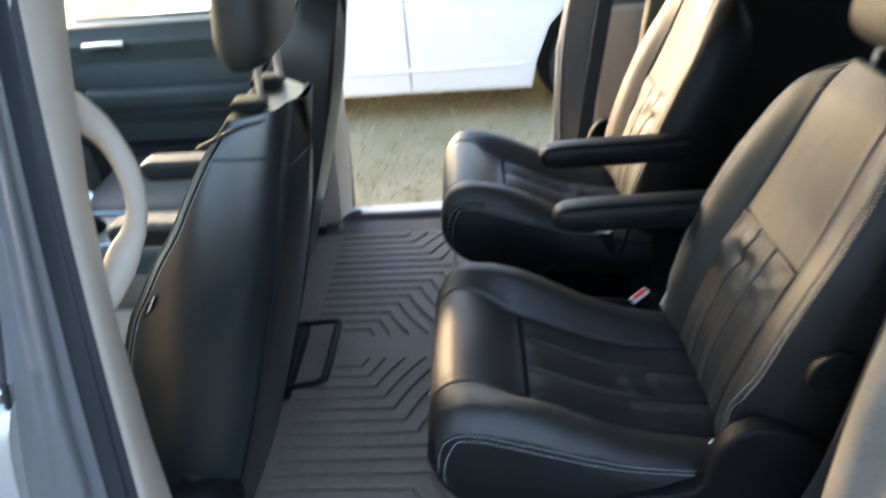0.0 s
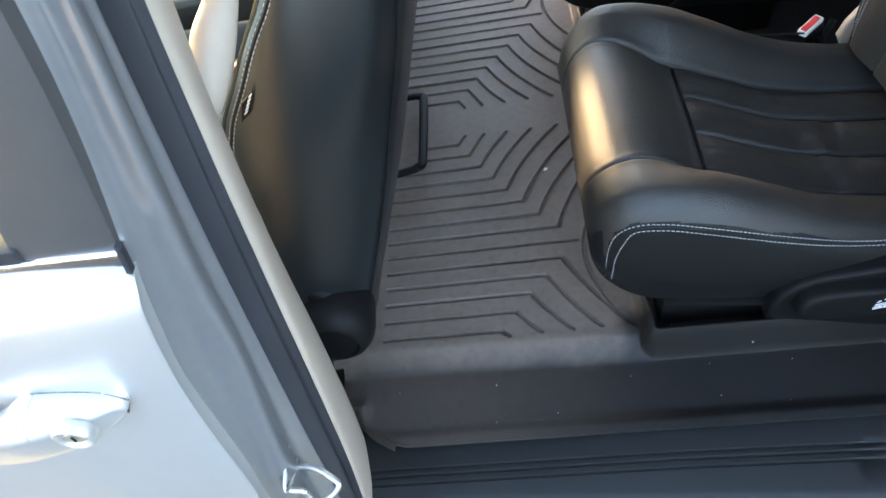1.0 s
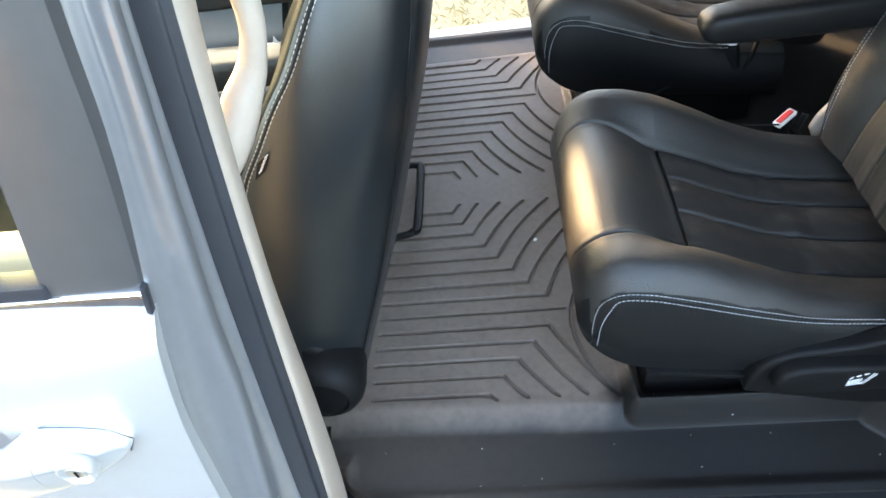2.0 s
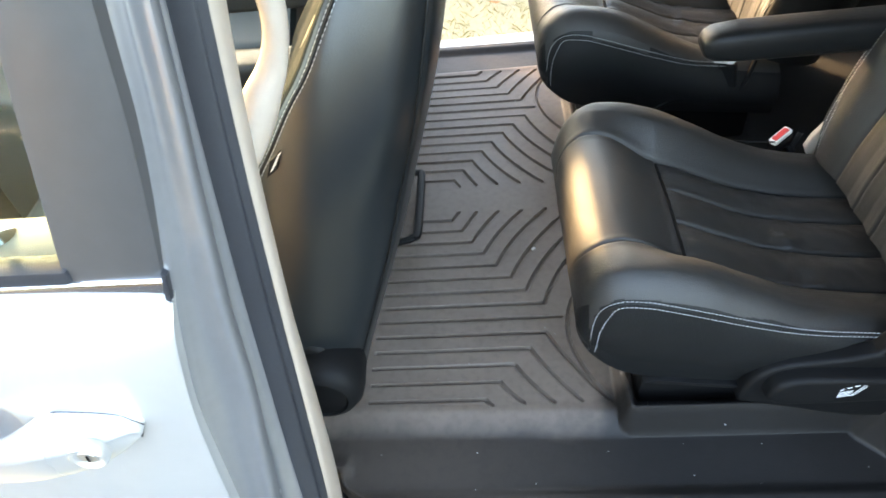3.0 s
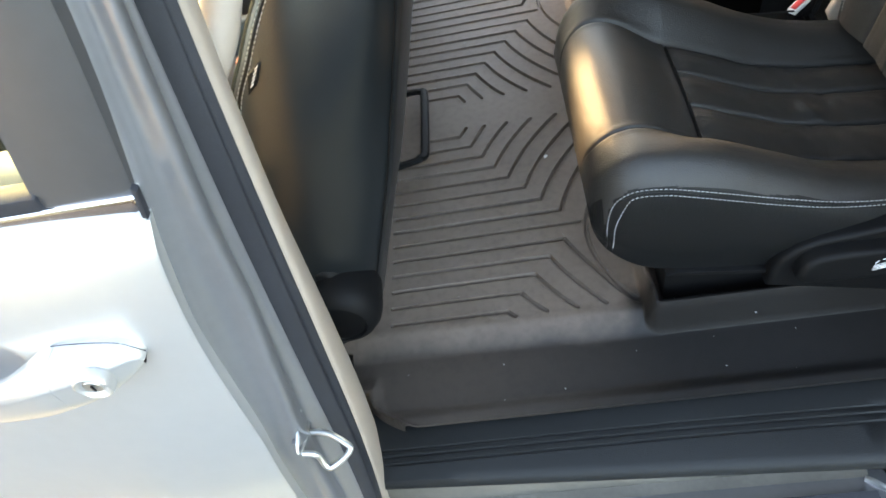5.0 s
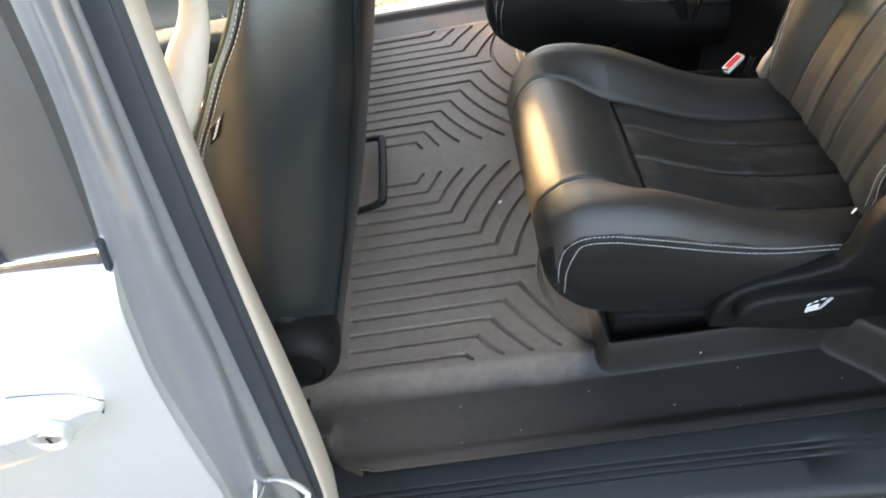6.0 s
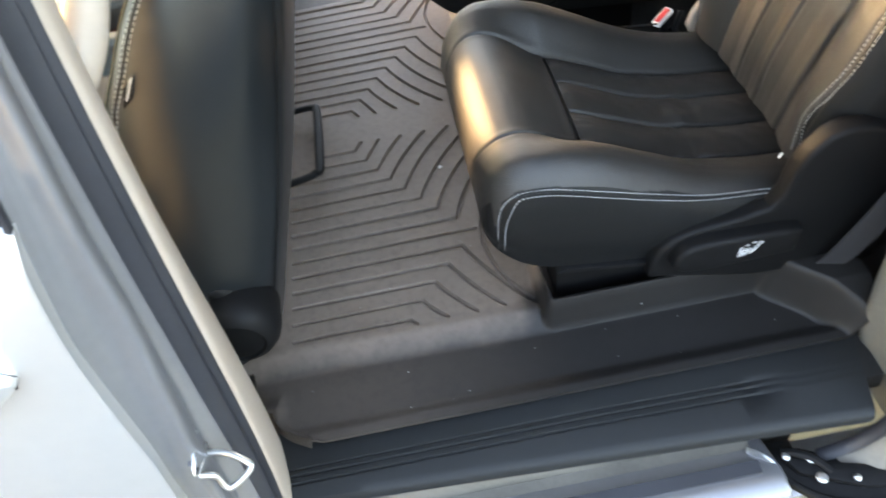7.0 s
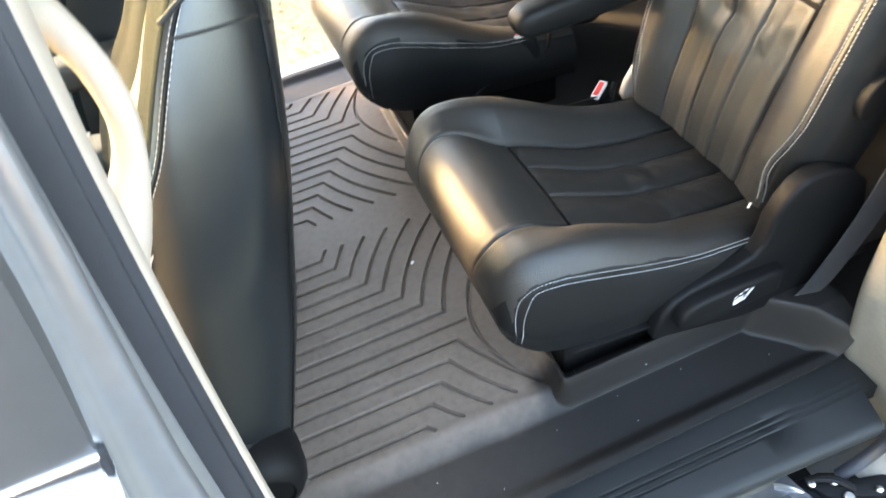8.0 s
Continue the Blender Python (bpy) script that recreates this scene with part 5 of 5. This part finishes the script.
driver = build_front_seat()
passenger = copy_thing(driver, pose(-0.07, 0, 0))
passenger.scale = (1, -1, 1)
driver_buckle = thing("belt_buckle", "black seat belt buckle with red button beside the front seat", "buckle")
bm = block(-0.030, 0.030, -0.014, 0.014, -0.05, 0.0, 0.005)
bm.transform(pose(-0.508, -0.205, 0.405, 0, -25, 0))
part("body", bm, PLASTIC, driver_buckle)
bm = block(-0.027, 0.027, -0.010, 0.010, 0.0, 0.010, 0.003)
bm.transform(pose(-0.508, -0.205, 0.405, 0, -25, 0))
part("red_button", bm, RED, driver_buckle, "red release button")


# ---- behind: third-row bench ----
bench = thing("rear_bench", "black leather third-row bench in the shade", "bench seat")
part("seat_cushion", block(1.55, 2.05, -0.62, 0.62, 0.20, 0.38, 0.05, 3), LEATHER, bench)
part("backrest", slab([(2.0, 0.33), (2.12, 0.34), (2.28, 0.88), (2.18, 0.90)], -0.62, 0.62, 0.03), LEATHER, bench)
part("seat_base", block(1.6, 2.1, -0.60, 0.60, -0.006, 0.22, 0.01), PLASTIC, bench)

def band(points, half=0.023, thick=0.0012):
    """A flat strap along points, its broad side across x."""
    return loft([[p + Vector((a * half, b * thick - a * 0.006, 0)) for a, b in ((-1, -1), (1, -1), (1, 1), (-1, 1))] for p in points])


# shoulder belt hanging by the near rear pillar
belt = thing("seat_belt", "dark grey shoulder belt hanging beside the rear pillar", "seat belt")
part("webbing", band(spline([(0.755, -0.735, 1.10), (0.748, -0.735, 0.7), (0.735, -0.73, 0.35), (0.70, -0.715, 0.12), (0.675, -0.70, 0.045)], 6)), WEBBING, belt)
bm = block(-0.022, 0.022, -0.002, 0.002, -0.05, 0.012, 0.0015)
bm.transform(pose(0.675, -0.70, 0.045))
part("anchor_plate", bm, STEEL, belt, "metal anchor plate")
far_belt = thing("seat_belt", "dark grey shoulder belt hanging beside the rear pillar", "seat belt")
part("webbing", band(spline([(0.66, 0.80, 1.10), (0.62, 0.80, 0.7), (0.58, 0.79, 0.35), (0.56, 0.78, 0.05)], 6)), WEBBING, far_belt)
bm = block(-0.022, 0.022, -0.002, 0.002, -0.05, 0.012, 0.0015)
bm.transform(pose(0.56, 0.78, 0.05))
part("anchor_plate", bm, STEEL, far_belt, "metal anchor plate")


# ---- outside ----
def build_parked_car(name, label, paint, x0, y0, length, parent_pose=None):
    """A saloon seen from its side; x0 is its front end, y0 its near side."""
    car = thing(name, label, "car")
    z = GROUND
    body = slab([(0, 0.30), (0.02, 0.62), (0.25, 0.72), (1.15, 0.84), (length - 0.9, 0.90), (length - 0.1, 0.86), (length, 0.60), (length - 0.04, 0.28), (length - 0.38, 0.22), (length - 0.44, 0.45), (length - 0.60, 0.68), (length - 0.85, 0.76), (length - 1.07, 0.72), (length - 1.18, 0.60), (length - 1.262, 0.38), (length - 1.29, 0.20), (1.45, 0.20), (1.42, 0.42), (1.26, 0.60), (1.02, 0.66), (0.78, 0.60), (0.62, 0.42), (0.58, 0.24)], 0, 1.75, 0.045, segs=4)
    body.transform(Matrix.Translation((x0, y0, z)))
    b = part("body", body, paint, car)
    crease = tube([(x0 + 1.5, y0 - 0.002, z + 0.36), (x0 + length - 1.35, y0 - 0.002, z + 0.37)], 0.012, 8)
    part("side_moulding", crease, paint, b)
    cabin = slab([(1.1, 0.84), (1.75, 1.34), (2.2, 1.42), (length - 1.6, 1.40), (length - 0.75, 0.90)], 0.16, 1.59, 0.05, segs=3)
    cabin.transform(Matrix.Translation((x0, y0, z)))
    part("cabin", cabin, paint, car)
    glassy = slab([(1.35, 0.90), (1.85, 1.30), (2.2, 1.36), (length - 1.65, 1.34), (length - 1.0, 0.94)], 0.145, 1.60, 0.01)
    glassy.transform(Matrix.Translation((x0, y0, z)))
    part("side_glass", glassy, APPLIQUE, car, "dark side windows")
    part("door_gap", block(x0 + 2.35, x0 + 2.358, y0 - 0.0005, y0 + 0.03, z + 0.24, z + 0.86, 0), SEAL, b)
    for wx in (1.02, length - 0.85):
        for wy in (0.11, 1.64):
            w = part("wheel", lathe([(0.20, -0.10), (0.30, -0.105), (0.325, -0.09), (0.325, 0.09), (0.30, 0.105), (0.20, 0.10)], (x0 + wx, y0 + wy, z + 0.325), "y", 36), TYRE, car, "black tyre")
            part("rim", lathe([(0.0001, -0.085), (0.06, -0.09), (0.19, -0.07), (0.205, -0.095), (0.205, 0.09), (0.0001, 0.085)], (x0 + wx, y0 + wy, z + 0.325), "y", 30), SILVER, w, "silver wheel rim")
            part("wheel_arch", lathe([(0.0001, 0.12), (0.41, 0.12), (0.41, 0.16), (0.0001, 0.16)], (x0 + wx, y0 + (0.11 if wy < 1 else 1.36), z + 0.36), "y", 30), TYRE, car)
    return car


build_parked_car("parked_car", "white parked saloon car standing on the lawn", WHITE_PAINT, -2.59, 2.83, 4.45)
build_parked_car("parked_car", "red parked saloon car by the street", RED_PAINT, -7.4, -8.5, 4.4)
build_parked_car("parked_car", "pale beige saloon car parked in the street", BEIGE_PAINT, -4.1, -4.75, 4.4)
build_grass()
rng = random.Random(11)
for i in range(16):
    build_leaf(rng.uniform(-0.9, 1.1), rng.uniform(1.05, 2.7), rng.uniform(0.018, 0.035), rng.uniform(0, 360))


# ---- crumbs and chips on the mat ----
def flake(x, y, z, size, turn):
    m = pose(x, y, z, 10, 6, turn)
    top = [m @ Vector((a * size, b * size, 0.0012)) for a, b in ((-1, -0.3), (-0.2, -0.6), (0.9, -0.2), (0.6, 0.5), (-0.5, 0.45))]
    return top + [p - Vector((0, 0, 0.0012)) for p in top]


def flakes(name, places, mat):
    verts, faces = [], []
    for x, y, z, size, turn in places:
        o = len(verts)
        verts += flake(x, y, z, size, turn)
        faces += [tuple(range(o, o + 5)), tuple(range(o + 9, o + 4, -1))] + [(o + i, o + 5 + i, o + 5 + (i + 1) % 5, o + (i + 1) % 5) for i in range(5)]
    return raw(name, verts, faces, mat, smooth=False)


tagged(flakes("paper_chip", [(0.042, -0.193, 0.0012, 0.0065, 35)], WHITE_INK), "small white chip lying on the ribbed mat", "chip")
crumb_rng = random.Random(5)
spots = [(0.255, -0.668, 0.004, 0.0028, 10), (0.362, -0.670, 0.004, 0.0040, 60), (0.415, -0.800, -0.020, 0.0022, 0), (0.178, -0.795, -0.021, 0.0030, 20), (0.006, -0.765, -0.025, 0.0018, 80)]
spots += [(crumb_rng.uniform(-0.3, 0.65), -crumb_rng.uniform(0.68, 0.78), -0.0255, crumb_rng.uniform(0.0008, 0.0018), crumb_rng.uniform(0, 360)) for _ in range(10)]
spots += [(crumb_rng.uniform(-0.25, 0.15), -crumb_rng.uniform(-0.5, 0.6), 0.0006, crumb_rng.uniform(0.0006, 0.0013), crumb_rng.uniform(0, 360)) for _ in range(14)]
tagged(flakes("crumbs", spots, STITCH), "tiny pale crumbs scattered over the rubber mat", "crumbs", kind="stuff")
